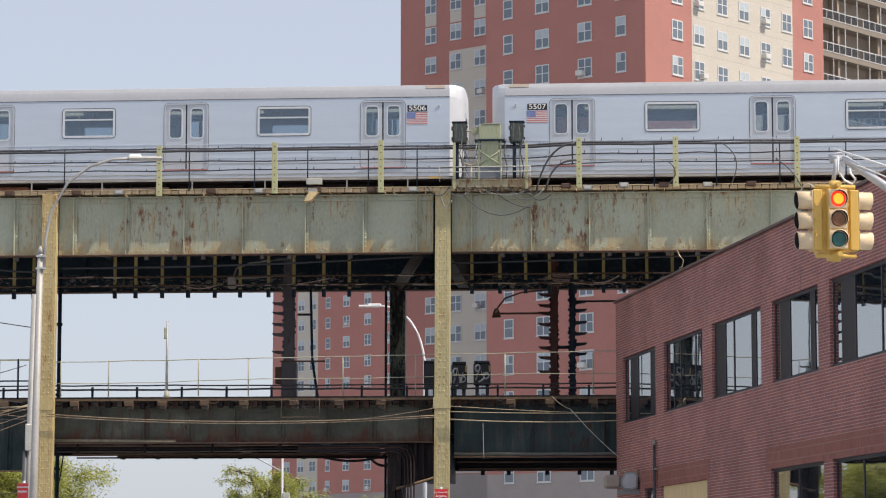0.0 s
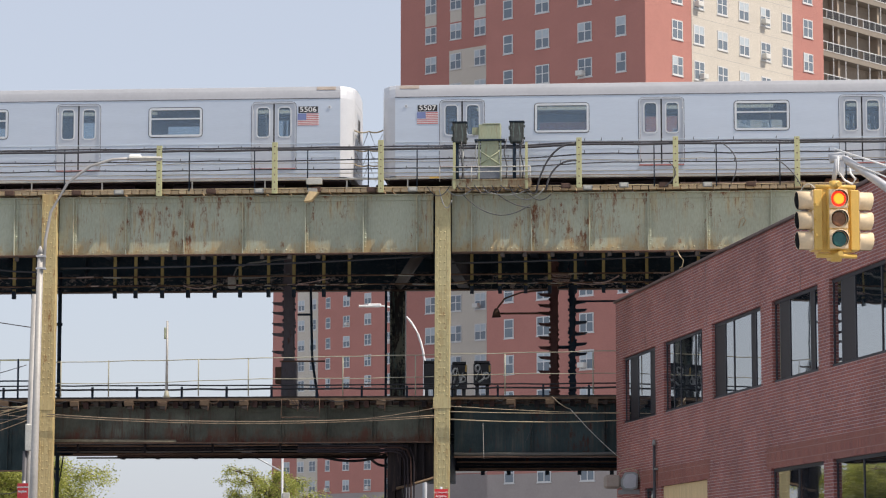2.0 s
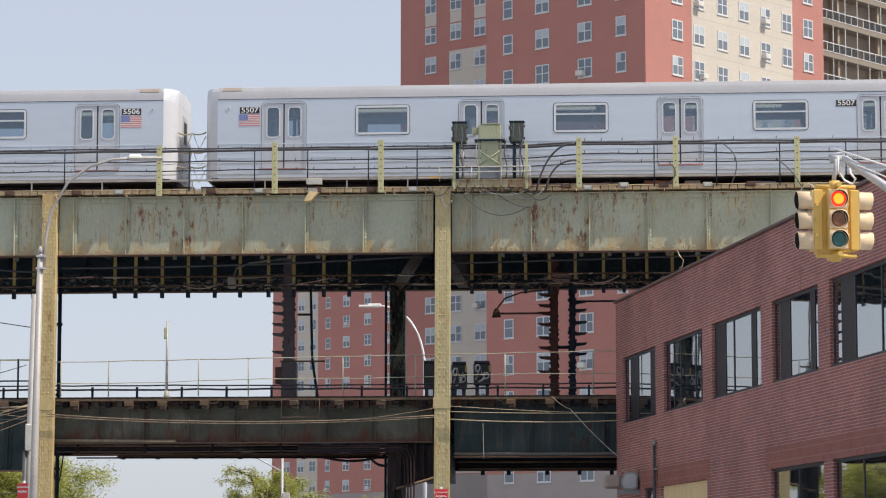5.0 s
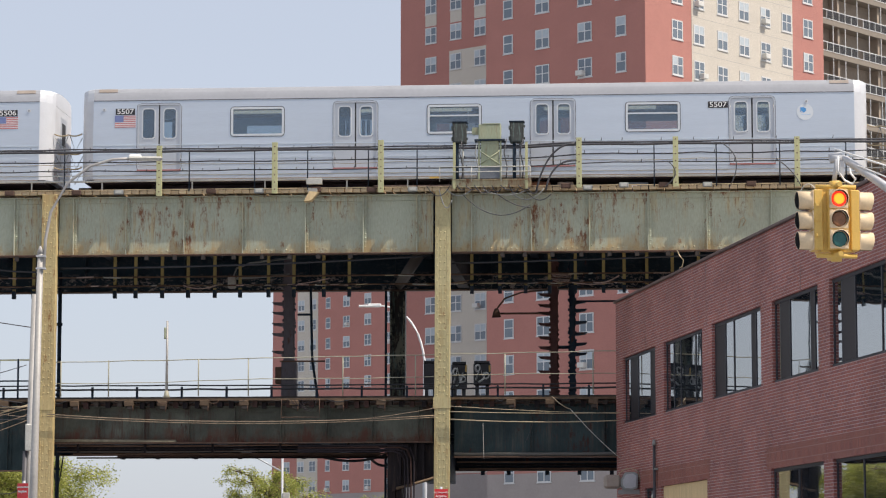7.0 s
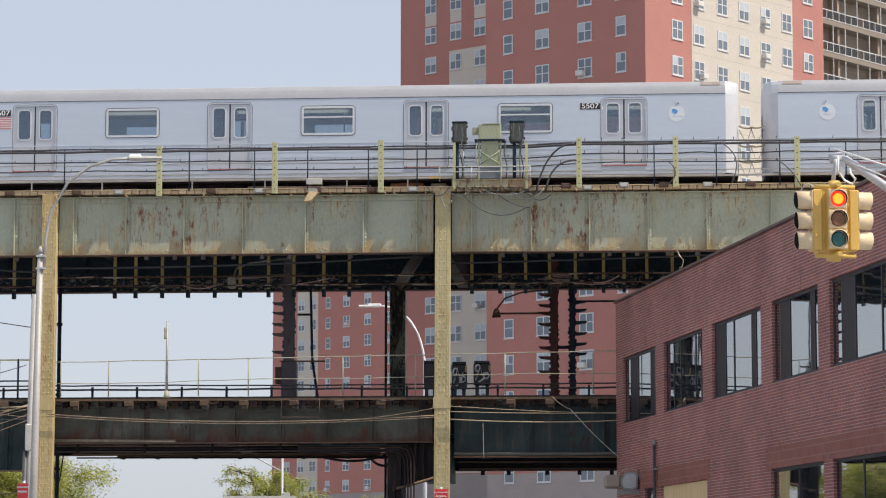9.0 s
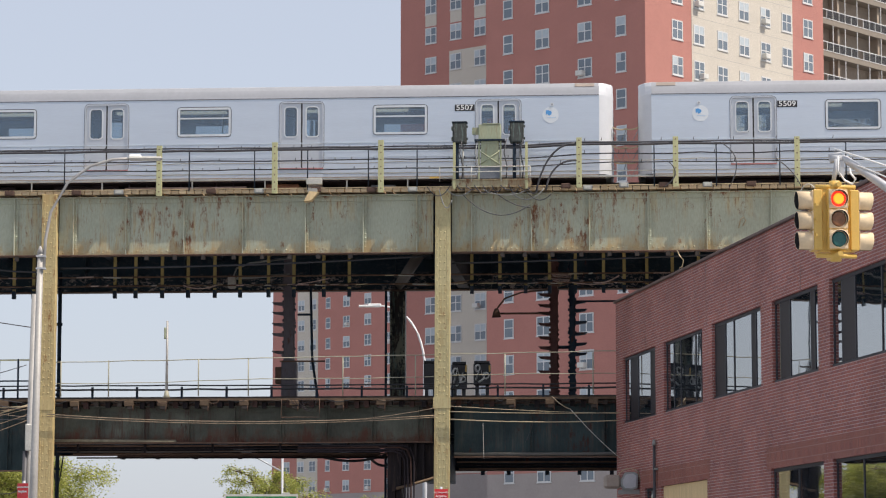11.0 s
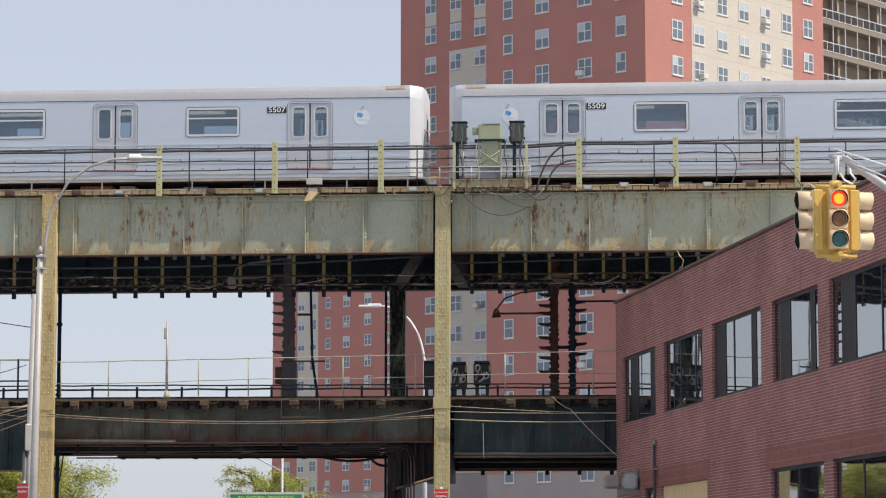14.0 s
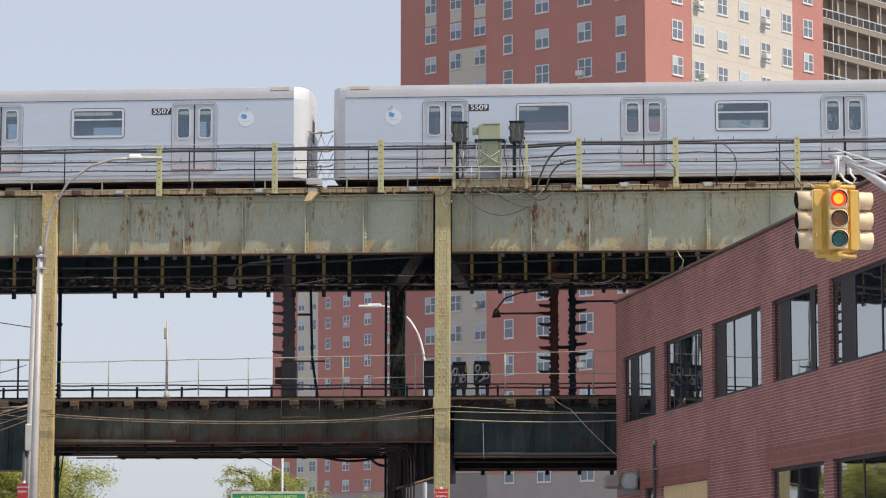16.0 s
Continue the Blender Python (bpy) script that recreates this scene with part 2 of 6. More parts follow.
M_COPING = plain("brown_metal_coping", (0.13, 0.085, 0.075), 0.55, 0.2)
M_PANEL = plain("brown_black_window_panel", (0.022, 0.017, 0.020), 0.6, 0.0, 0.15)
M_ALU = plain("dark_bronze_window_frame", (0.022, 0.022, 0.030), 0.5, 0.0)
M_GLASS = glassy("dark_office_glass", (0.14, 0.19, 0.24), 0.35, 13.0)
M_PLY = plain("plywood_board", (0.70, 0.52, 0.28), 0.75, 0, 0.2, 1.6, (8, 1, 0.7))
M_CONCRETE = plain("grey_concrete", (0.35, 0.34, 0.32), 0.85, 0, 0.15, 1.0)
# red brick made paler and pinker: distance haze is part of the colour
M_TOWER = brickwork("hazed_red_tower_brick", (0.46, 0.20, 0.160), (0.432, 0.183, 0.151), (0.47, 0.22, 0.185), 0.21, 0.0677, 0.006, 0.07)
M_TOWERBEIGE = brickwork("cream_tower_brick", (0.585, 0.535, 0.455), (0.565, 0.515, 0.435), (0.55, 0.50, 0.43), 0.21, 0.0677, 0.006, 0.04)
M_TOWERBASE = plain("grey_tower_base_brick", (0.33, 0.29, 0.27), 0.85, 0, 0.1, 0.6)
M_WINFRAME = plain("white_window_frame", (0.58, 0.58, 0.57), 0.6, 0, 0.08)
M_WINGLASS = glassy("blue_grey_window_glass", (0.62, 0.75, 0.88), 0.0, 1.6)
M_BLIND = plain("half_drawn_blind", (0.42, 0.47, 0.50), 0.7, 0, 0.15)
M_AC = plain("white_air_conditioner", (0.60, 0.59, 0.55), 0.6)
M_OLIVE = plain("olive_balcony_concrete", (0.235, 0.20, 0.16), 0.85, 0, 0.1)
M_YELLOW = plain("signal_yellow_enamel", (0.66, 0.42, 0.10), 0.45, 0, 0.1, 5.0)
M_VISOR = plain("faded_visor_enamel", (0.71, 0.55, 0.35), 0.5, 0, 0.12, 5.0)
M_RED = glow("red_signal_lens", (0.9, 0.03, 0.01), 0.75)
M_REDCORE = glow("orange_signal_core", (1.0, 0.30, 0.02), 0.95)
M_AMBER = plain("unlit_amber_lens", (0.22, 0.09, 0.035), 0.25, 0, 0.3, 20)
M_GREENLENS = plain("unlit_green_lens", (0.02, 0.11, 0.10), 0.25, 0, 0.3, 20)
M_SIGNRED = plain("red_sign_sheet", (0.60, 0.03, 0.035), 0.45, 0, 0.06)
M_BARK = plain("grey_bark", (0.12, 0.09, 0.065), 0.9, 0, 0.3, 4.0)
# ground out of view, paled and cooled to bounce light onto shaded faces
M_ASPHALT = plain("bounce_pale_street_surface", (0.245, 0.25, 0.265), 0.9, 0, 0.25, 0.7)
M_TRUCKGREEN = plain("green_sign_board", (0.05, 0.36, 0.11), 0.5)
M_TRUCKWHITE = plain("white_truck_paint", (0.70, 0.70, 0.68), 0.4)
M_LIME = plain("yellow_green_lettering", (0.55, 0.70, 0.22), 0.5)
M_TYRE = plain("tyre_rubber", (0.03, 0.03, 0.03), 0.85)


def leaf_material(name, c1, c2):
    m, n, l, b = material(name)
    g = n.new("ShaderNodeNewGeometry")
    col = ramp(n, l, g.outputs["Random Per Island"], [(0.0, c1), (1.0, c2)])
    l.new(col, b.inputs["Base Color"])
    b.inputs["Roughness"].default_value = 0.6
    tl = n.new("ShaderNodeBsdfTranslucent")
    l.new(col, tl.inputs[0])
    ms = n.new("ShaderNodeMixShader")
    ms.inputs[0].default_value = 0.4
    l.new(b.outputs[0], ms.inputs[1])
    l.new(tl.outputs[0], ms.inputs[2])
    l.new(ms.outputs[0], n["Material Output"].inputs["Surface"])
    return m


M_BALCBACK = plain("brown_balcony_wall", (0.36, 0.29, 0.225), 0.85, 0, 0.15, 0.5)
M_DARKBOX = plain("dull_dark_box", (0.10, 0.095, 0.085), 0.7)
M_LEAF = leaf_material("spring_leaves", (0.22, 0.255, 0.045), (0.45, 0.45, 0.12))


# ---------------------------------------------------------------- mesh helpers
def box(bm, x0, x1, y0, y1, z0, z1, bev=0.0):
    r = bmesh.ops.create_cube(bm, size=1.0)
    for v in r["verts"]:
        v.co = Vector((x0 + (v.co.x + 0.5) * (x1 - x0), y0 + (v.co.y + 0.5) * (y1 - y0), z0 + (v.co.z + 0.5) * (z1 - z0)))
    if bev:
        es = list({e for v in r["verts"] for e in v.link_edges})
        bmesh.ops.bevel(bm, geom=es, offset=bev, segments=1, affect="EDGES", profile=0.5)
    return bm


def B(*a, **k):
    return box(bmesh.new(), *a, **k)


def tube(bm, pts, r, seg=8, r1=None):
    """A round bar along a line of points, tapering to r1."""
    pts = [Vector(p) for p in pts]
    rings = []
    for i, p in enumerate(pts):
        d = (pts[min(i + 1, len(pts) - 1)] - pts[max(i - 1, 0)]).normalized()
        s = d.cross(Vector((0, 0, 1)) if abs(d.z) < 0.9 else Vector((0, 1, 0))).normalized()
        t = d.cross(s)
        rr = r + ((r1 if r1 is not None else r) - r) * i / max(1, len(pts) - 1)
        rings.append([bm.verts.new(p + (s * math.cos(a) + t * math.sin(a)) * rr) for a in [2 * math.pi * k / seg for k in range(seg)]])
    for a, b in zip(rings, rings[1:]):
        for k in range(seg):
            f = bm.faces.new((a[k], a[(k + 1) % seg], b[(k + 1) % seg], b[k]))
            f.smooth = True
    bm.faces.new(rings[0][::-1])
    bm.faces.new(rings[-1])
    return bm


def T(pts, r, seg=8, r1=None):
    return tube(bmesh.new(), pts, r, seg, r1)


def sag(a, b, drop, n=14):
    a, b = Vector(a), Vector(b)
    return [a.lerp(b, i / n) - Vector((0, 0, 4 * drop * (i / n) * (1 - i / n))) for i in range(n + 1)]


def prism(bm, outline, y0, y1):
    """A flat outline in x, z pushed from y0 to y1."""
    a = [bm.verts.new((x, y0, z)) for x, z in outline]
    b = [bm.verts.new((x, y1, z)) for x, z in outline]
    bm.faces.new(a)
    bm.faces.new(b[::-1])
    for i in range(len(a)):
        j = (i + 1) % len(a)
        bm.faces.new((a[j], a[i], b[i], b[j]))
    return bm


def rivets(bm, places, r=0.022, axis=-1):
    """Domed rivet heads on faces that look along y."""
    for x, y, z in places:
        ring = [bm.verts.new((x + r * math.cos(k * math.pi / 3), y, z + r * math.sin(k * math.pi / 3))) for k in range(6)]
        top = bm.verts.new((x, y + axis * r * 0.75, z))
        for k in range(6):
            bm.faces.new((ring[k], ring[(k + 1) % 6], top))
    return bm


def holed(x0, x1, z0, z1, openings, y0, y1):
    """One wall slab with rectangular openings (a, b, lo, hi) through it."""
    bm, made = bmesh.new(), {}
    xs = sorted({x0, x1, *[v for o in openings for v in o[:2]]})
    zs = sorted({z0, z1, *[v for o in openings for v in o[2:]]})
    inside = lambda x, z: x0 < x < x1 and z0 < z < z1 and not any(a < x < b and lo < z < hi for a, b, lo, hi in openings)

    def vert(x, y, z):
        if (x, y, z) not in made:
            made[(x, y, z)] = bm.verts.new((x, y, z))
        return made[(x, y, z)]
    mx = [xs[0] - 1] + [(a + b) / 2 for a, b in zip(xs, xs[1:])] + [xs[-1] + 1]
    mz = [zs[0] - 1] + [(a + b) / 2 for a, b in zip(zs, zs[1:])] + [zs[-1] + 1]
    for i, (a, b) in enumerate(zip(xs, xs[1:])):
        for j, (c, d) in enumerate(zip(zs, zs[1:])):
            if not inside(mx[i + 1], mz[j + 1]):
                continue
            for y in (y0, y1):
                bm.faces.new((vert(a, y, c), vert(b, y, c), vert(b, y, d), vert(a, y, d)))
            for px, pz, (p, q) in ((mx[i], mz[j + 1], ((a, c), (a, d))), (mx[i + 2], mz[j + 1], ((b, c), (b, d))), (mx[i + 1], mz[j], ((a, c), (b, c))), (mx[i + 1], mz[j + 2], ((a, d), (b, d)))):
                if not inside(px, pz):
                    bm.faces.new((vert(p[0], y0, p[1]), vert(q[0], y0, q[1]), vert(q[0], y1, q[1]), vert(p[0], y1, p[1])))
    return bm


def mesh_of(name, bm, mat):
    bmesh.ops.recalc_face_normals(bm, faces=bm.faces)
    me = bpy.data.meshes.new(name)
    bm.to_mesh(me)
    bm.free()
    me.materials.append(mat)
    return me


STUFF = ("rivets", "lattice", "ragged_edge", "bolts", "stubs", "crown", "cable_ties")


def part(name, bm, mat, parent, label=""):
    ob = new(name, bm if isinstance(bm, bpy.types.Mesh) else mesh_of(name, bm, mat))
    ob.parent = parent
    if name in STUFF:
        tagged(ob, kind="stuff")
    if label:
        tagged(ob, label)
    return ob


def thing(name, m, label, category, group="", kind=""):
    ob = new(name)
    ob.empty_display_size = 0.2
    ob.matrix_world = m
    return tagged(ob, label, category, group, kind)


def solid(name, bm, mat, m, label, category, group="", kind=""):
    ob = new(name, mesh_of(name, bm, mat))
    ob.matrix_world = m
    return tagged(ob, label, category, group, kind)


def words(name, text, size, mat, parent, x, y, z, label="", wide=1.0):
    """Lettering that faces -y, centred on x, z."""
    c = bpy.data.curves.new(name, "FONT")
    c.body, c.size, c.align_x, c.align_y, c.extrude, c.offset = text, size, "CENTER", "CENTER", 0.004, size * 0.008
    tmp = new(name + "_tmp", c)
    bpy.context.view_layer.update()
    me = bpy.data.meshes.new_from_object(tmp.evaluated_get(bpy.context.evaluated_depsgraph_get()))
    bpy.data.objects.remove(tmp)
    me.transform(Matrix.Translation((x, y, z)) @ Matrix.Rotation(math.pi / 2, 4, "X") @ Matrix.Diagonal((wide, 1, 1, 1)))
    me.materials.clear()
    me.materials.append(mat)
    return part(name, me, mat, parent, label)


# frames of reference: viaduct, corner building, tower
V = pose(0, 77.35, 0, 0, 0, -4.1)
W = pose(4.76, 76.0, 0, 0, 0, -81.5)
TW = pose(15.82, 213.0, 0, 0, 0, -41.27)

# ---------------------------------------------------------------- ground
gm = bmesh.new()
box(gm, -1500, 1500, -300, 2500, -0.3, 0)
solid("ground", gm, M_ASPHALT, pose(0, 0, 0), "pale grey street and pavement ground, brightened to bounce light", "ground", kind="structure")

# ---------------------------------------------------------------- viaduct, upper level
COLS = (-22.2, -11.08, 0.055, 11.15)


def column(u0, u1, paint=None):
    """Riveted steel column; u0 at the ground, u1 at z 12.5."""
    c = thing("viaduct_column", V @ pose(u0, -1.05, 0), "yellowed riveted steel column with rust streaks carrying the viaduct", "column", "viaduct columns")
    lean = (u1 - u0) / 12.5
    sh = Matrix(((1, 0, lean, 0), (0, 1, 0, 0), (0, 0, 1, 0), (0, 0, 0, 1)))

    def put(n, bm, mat=paint or M_COLUMN, lab=""):
        bmesh.ops.transform(bm, matrix=sh, verts=bm.verts)
        return part(n, bm, mat, c, lab)
    put("web_plate", B(-0.12, 0.12, -0.246, 0.0, 0, 12.49))
    put("corner_angle", B(-0.212, -0.10, -0.25, 0.02, 0, 12.5, bev=0.012))
    put("corner_angle", B(0.10, 0.212, -0.25, 0.02, 0, 12.5, bev=0.012))
    put("base_plate", B(-0.45, 0.45, -0.45, 0.45, 0, 0.06, bev=0.01))
    put("collar_plate", B(-0.24, 0.24, -0.262, -0.25, 6.45, 6.75))
    put("rivets", rivets(bmesh.new(), [(sx * (0.065 + 0.075 * (k % 2)), -0.248, 0.2 + k * 0.105) for k in range(116) for sx in (-1, 1)], 0.027))
    return c


column(-10.985, -10.955, M_COLUMN_RUSTY)
column(0.03, 0.09)
column(11.12, 11.15)
column(-22.3, -22.1)


def girder(u0, u1, stiff, v, z0, z1, mat, name="plate_girder", label="", pale=True):
    g = thing(name, V @ pose(u0, v, z0), label, "girder", "viaduct girders")
    L, H = u1 - u0, z1 - z0
    part("web", B(0, L, 0, 0.03, 0.03, H - 0.03), mat, g)
    part("top_flange", B(0, L, -0.14, 0.2, H - 0.03, H, bev=0.006), mat, g)
    part("bottom_flange", B(0, L, -0.16, 0.2, 0, 0.03, bev=0.006), M_RUST, g, "rust-brown bottom flange")
    part("flange_angle", B(0, L, -0.03, 0.0, 0.03, 0.17), mat, g)
    part("flange_angle", B(0, L, -0.03, 0.0, H - 0.17, H - 0.03), mat, g)
    for s in stiff:
        if u0 + 0.1 < s < u1 - 0.1:
            part("stiffener", B(s - u0 - 0.012, s - u0 + 0.012, -0.125, 0, 0.03, H - 0.03), M_STIFF if mat == M_GIRDER else mat, g)
            part("stiffener_angle", B(s - u0 + 0.012, s - u0 + 0.10, -0.045, -0.0305, 0.03, H - 0.03), mat, g)
    pl = [(0.12 + k * 0.14, -0.03, 0.10 + 0.035 * (k % 2)) for k in range(int((L - 0.2) / 0.14))]
    for s in stiff:
        if u0 + 0.1 < s < u1 - 0.1:
            pl += [(s - u0 + 0.056, -0.045, 0.2 + k * 0.12) for k in range(int((H - 0.4) / 0.12))]
    part("rivets", rivets(bmesh.new(), pl, 0.026), mat, g)
    return g


STIFF = [-21.8 + 1.66 * k for k in range(6)] + [-11.99, -10.31, -8.82, -7.18, -5.53, -3.77, -2.15, -0.65, 0.87, 2.54, 4.14, 5.76, 7.38, 9.15, 10.7, 12.3, 13.9, 15.5]
for u0, u1 in ((-21.85, -11.23), (-10.73, -0.20), (0.32, 10.9), (11.4, 21.5)):
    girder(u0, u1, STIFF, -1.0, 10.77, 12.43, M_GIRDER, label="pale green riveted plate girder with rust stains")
    girder(u0 - 0.27, u1 + 0.25, STIFF, 9.0, 10.8, 12.43, M_FARGIRDER, label="plate girder on the far side, deck shade put into its near-black colour")

# deck of ties, and the floor beams under it
dk = thing("upper_track_deck", V, "dark timber and steel deck of the upper tracks", "track deck", kind="structure")
tie = mesh_of("tie", B(-0.13, 0.13, -0.6, 9.6, 12.44, 12.62), M_TIE)
for k in range(112):
    part("tie", tie, None, dk).location = (-22 + 0.395 * k, 0, 0)
for k in range(13):
    u = -21.0 + 3.32 * k
    if abs(u - 0.05) > 0.3:
        part("floor_beam", B(u - 0.12, u + 0.12, -0.75, 8.95, 11.78, 12.43), M_DARKSTEEL, dk)
for v in (0.7, 2.3, 4.4, 6.0, 7.6):
    part("stringer", B(-22, 22, v - 0.1, v + 0.1, 11.95, 12.435), M_DARKSTEEL, dk)
for v in (0.75, 2.25, 5.0, 6.5):
    part("running_rail", B(-22, 22, v - 0.035, v + 0.035, 12.62, 12.77), M_RUST, dk)

# hangers and pipes below the far girder
HANG = (-12.68, -12.1, -9.71, -9.1, -8.32, -7.56, -6.78, -6.04, -5.21, -4.47, -3.6, -2.86, 0.69, 1.5, 2.24, 2.93, 3.67, 4.48, 5.07, 5.72, 6.45, 7.2)
hb = None
for i, u in enumerate(HANG):
    if hb is None:
        hb = thing("hanger_bracket", V @ pose(u, 2.0, 9.92), "narrow mustard-painted steel hanger bracket below the far girder", "bracket", "hanger brackets")
        part("strap", B(-0.045, 0.045, 0, 0.03, 0.14, 2.55), M_STRAP, hb)
        part("foot", B(-0.05, 0.05, -0.06, 0.1, -0.02, 0.2), M_DARKSTEEL, hb)
        part("clip", B(-0.085, 0.085, -0.07, 0.0, 0.26, 0.36), M_DARKSTEEL, hb)
    else:
        copy_thing(hb, V @ pose(u, 2.0, 9.92 + (0.06 if u > 0 else 0)))
for z in (10.23, 10.49):
    solid("conduit_pipe", T([(-21, 1.9, z), (21, 1.9, z + 0.03)], 0.024), M_RUST, V, "long rusty conduit pipe strapped under the deck", "pipe", "conduits under the deck")
# pale bars laid over the conduits, in place of sun dapples through the ties
rng = random.Random(9)
for k in range(46):
    u = -12.8 + 0.47 * k + rng.uniform(-0.2, 0.2)
    z = rng.choice((10.23, 10.49, 10.235))
    solid("dapple_bar", T([(u, 1.88, z + 0.004), (u + rng.uniform(0.12, 0.6), 1.88, z + rng.uniform(-0.02, 0.03))], rng.uniform(0.014, 0.024), 6), rng.choice((M_PALEWIRE, M_PALEPINK, M_PALEPINK, M_PIPE)), V, "short pale bar added on the conduit as a sun dapple", "pipe sleeve", "pipe sleeves")
rng = random.Random(5)
for k in range(26):
    u = -12.5 + k * 0.8 + rng.uniform(-0.3, 0.3)
    w = rng.uniform(0.3, 1.3)
    solid("cable_loop", T(sag((u, 1.85, 10.24), (u + w, 1.85, 10.24 + rng.uniform(-0.05, 0.2)), rng.uniform(0.0, 0.10), 8), rng.uniform(0.012, 0.022), 6), rng.choice([M_BLACK, M_RUST, M_UNDER, M_PALEPINK]), V, "slack cable loop under the upper deck", "cable", "cable loops")
for k, u in enumerate((-11.9, -8.23, -7.43, -6.63, -5.77, -4.97, -4.2, -3.4, -2.5, 1.73, 2.35, 3.11, 3.91, 4.69, 5.45, 6.3, 7.1)):
    solid("flange_clip", B(-0.06, 0.06, -0.03, 0.03, -0.125, 0.005, bev=0.008), M_UNDER, V @ pose(u, -1.10, 10.766), "small rusty clip hanging from the girder flange", "clip", "flange clips")
for k in range(6):
    solid("bunched_wire", T(sag((2.86 + 0.03 * (k % 3), 4.72, 10.86 - 0.045 * k), (3.52 - 0.02 * k, 4.72, 10.83 - 0.05 * k), 0.015 * (k % 3), 6), 0.02, 6), M_PALEPINK if k % 3 else M_RUST, V, "bunched pale wires between the rack columns", "wire", "bunched wires")
solid("sagging_cable", T(sag((-10.7, -0.9, 10.45), (-0.3, -0.9, 10.72), 0.08), 0.03), M_BLACK, V, "black cable slung under the near girder", "cable")
solid("sagging_cable", T(sag((0.3, -0.9, 10.50), (9.5, -0.9, 10.74), 0.02), 0.025), M_BLACK, V, "black cable slung under the near girder", "cable")
solid("sagging_cable", T(sag((-14, -0.9, 10.68), (-10.9, -0.9, 10.35), 0.1), 0.025), M_BLACK, V, "black cable slung under the near girder", "cable")

# walkway along the near edge
ww = thing("upper_walkway", V @ pose(0, -1.26, 12.45), "weathered plank walkway on the edge of the upper deck", "walkway", kind="structure")
part("walkway_bearer", B(-22, 22, 0.5, 0.6, -0.01, 0.03), M_TIE, ww)
part("edge_strip", B(-22, 22, -0.02, 0.01, 0.14, 0.165), M_LAMPWOOD, ww)
pm = mesh_of("plank", box(bmesh.new(), -0.096, 0.096, 0, 0.62, 0.035, 0.13), M_LAMPWOOD)
rng = random.Random(2)
for k in range(140):
    u = -15.2 + k * 0.222
    p = part("plank", pm, None, ww)
    p.location = (u, rng.uniform(-0.01, 0.03), rng.uniform(-0.006, 0.006))
    p.rotation_euler = (0.0, 0.0, rng.uniform(-0.12, 0.02))
bx = thing("junction_box", V @ pose(-9.0, -1.36, 12.47), "small grey steel junction box on the walkway edge", "junction box", "walkway boxes")
part("case", B(-0.13, 0.13, 0, 0.2, 0, 0.13, bev=0.012), M_BOXGREY, bx)
part("lid", B(-0.085, 0.085, -0.012, 0.0, 0.025, 0.105), M_PIPE, bx, "pale flat lid")
for u, z in ((-12.1, 0), (-10.2, 0), (-6.4, 0.0), (-5.05, 0), (-3.45, 0.02), (-1.9, 0), (-0.75, 0), (3.5, 0.05), (4.1, 0), (5.1, 0.06), (6.2, 0.06), (7.4, 0.05), (8.6, 0.06)):
    c = copy_thing(bx, V @ pose(u, -1.36, 12.47 + z))
    if rng.random() < 0.55:
        for ch in c.children:
            ch.data = ch.data.copy()
            ch.data.materials[0] = M_TIE
        tagged(c, "small dark weathered junction box on the walkway edge")

POSTS = ((-17.2, 12.4, 13.80), (-14.0, 12.42, 13.80), (-7.85, 12.40, 13.82), (-4.6, 12.44, 13.88), (-1.63, 12.44, 13.91), (3.87, 12.52, 13.92), (6.53, 12.52, 13.92), (9.86, 12.5, 13.88), (13.0, 12.5, 13.95))
for u, z0, z1 in POSTS:
    p = thing("railing_post", V @ pose(u, -1.42, z0), "yellow-green angle-iron railing post", "post", "railing posts")
    part("angle_leg", B(-0.075, 0.075, 0.0, 0.014, 0, z1 - z0, bev=0.003), M_POST, p)
    part("angle_leg", B(0.06, 0.075, 0.014, 0.10, 0, z1 - z0, bev=0.003), M_POST, p)
    part("bolts", rivets(bmesh.new(), [(0.0, 0.0, 0.12 + 0.2 * k) for k in range(7) if 0.12 + 0.2 * k < z1 - z0]), M_RUST, p)
for u in (-10.55, -7.02, -5.18, -3.69, -1.99, -0.63, 5.94, 7.65, 9.39, -12.5, 11.2):
    p = thing("thin_stanchion", V @ pose(u, -1.28, 12.55), "thin dark steel cable stanchion", "post", "thin stanchions")
    part("rod", T([(0, 0, 0), (0, 0, 1.22)], 0.017), M_DARKSTEEL, p)
    part("hook", T([(0, 0, 1.22), (0.0, -0.05, 1.2), (0, -0.08, 1.12)], 0.015, 6), M_DARKSTEEL, p)


def run(name, z, r, mat, label, wob, v=-1.36, ends=(-16.0, 14.0), seedn=1, up=0.0):
    rg = random.Random(seedn)
    pts = []
    u = ends[0]
    while u < ends[1]:
        pts.append((u, v + rg.uniform(-0.01, 0.01), z + rg.uniform(-wob, wob) + up * max(0, min(1, (u - 2.7) / 0.9))))
        u += 0.8
    return solid(name, T(pts, r, 8), mat, V, label, "cable", "walkway cables")


run("thick_cable", 13.67, 0.036, M_CABLE, "thick grey cable bundle along the walkway railing", 0.012, seedn=3, up=0.06)
run("thick_cable", 13.735, 0.022, M_CABLE, "grey cable on top of the bundle", 0.012, seedn=4, up=0.06)
run("thin_cable", 13.37, 0.018, M_BLACK, "thin black cable along the walkway railing", 0.02, seedn=6, up=0.1)
run("thin_cable", 13.12, 0.016, M_BLACK, "thin black cable along the walkway railing", 0.02, seedn=7, up=0.1)
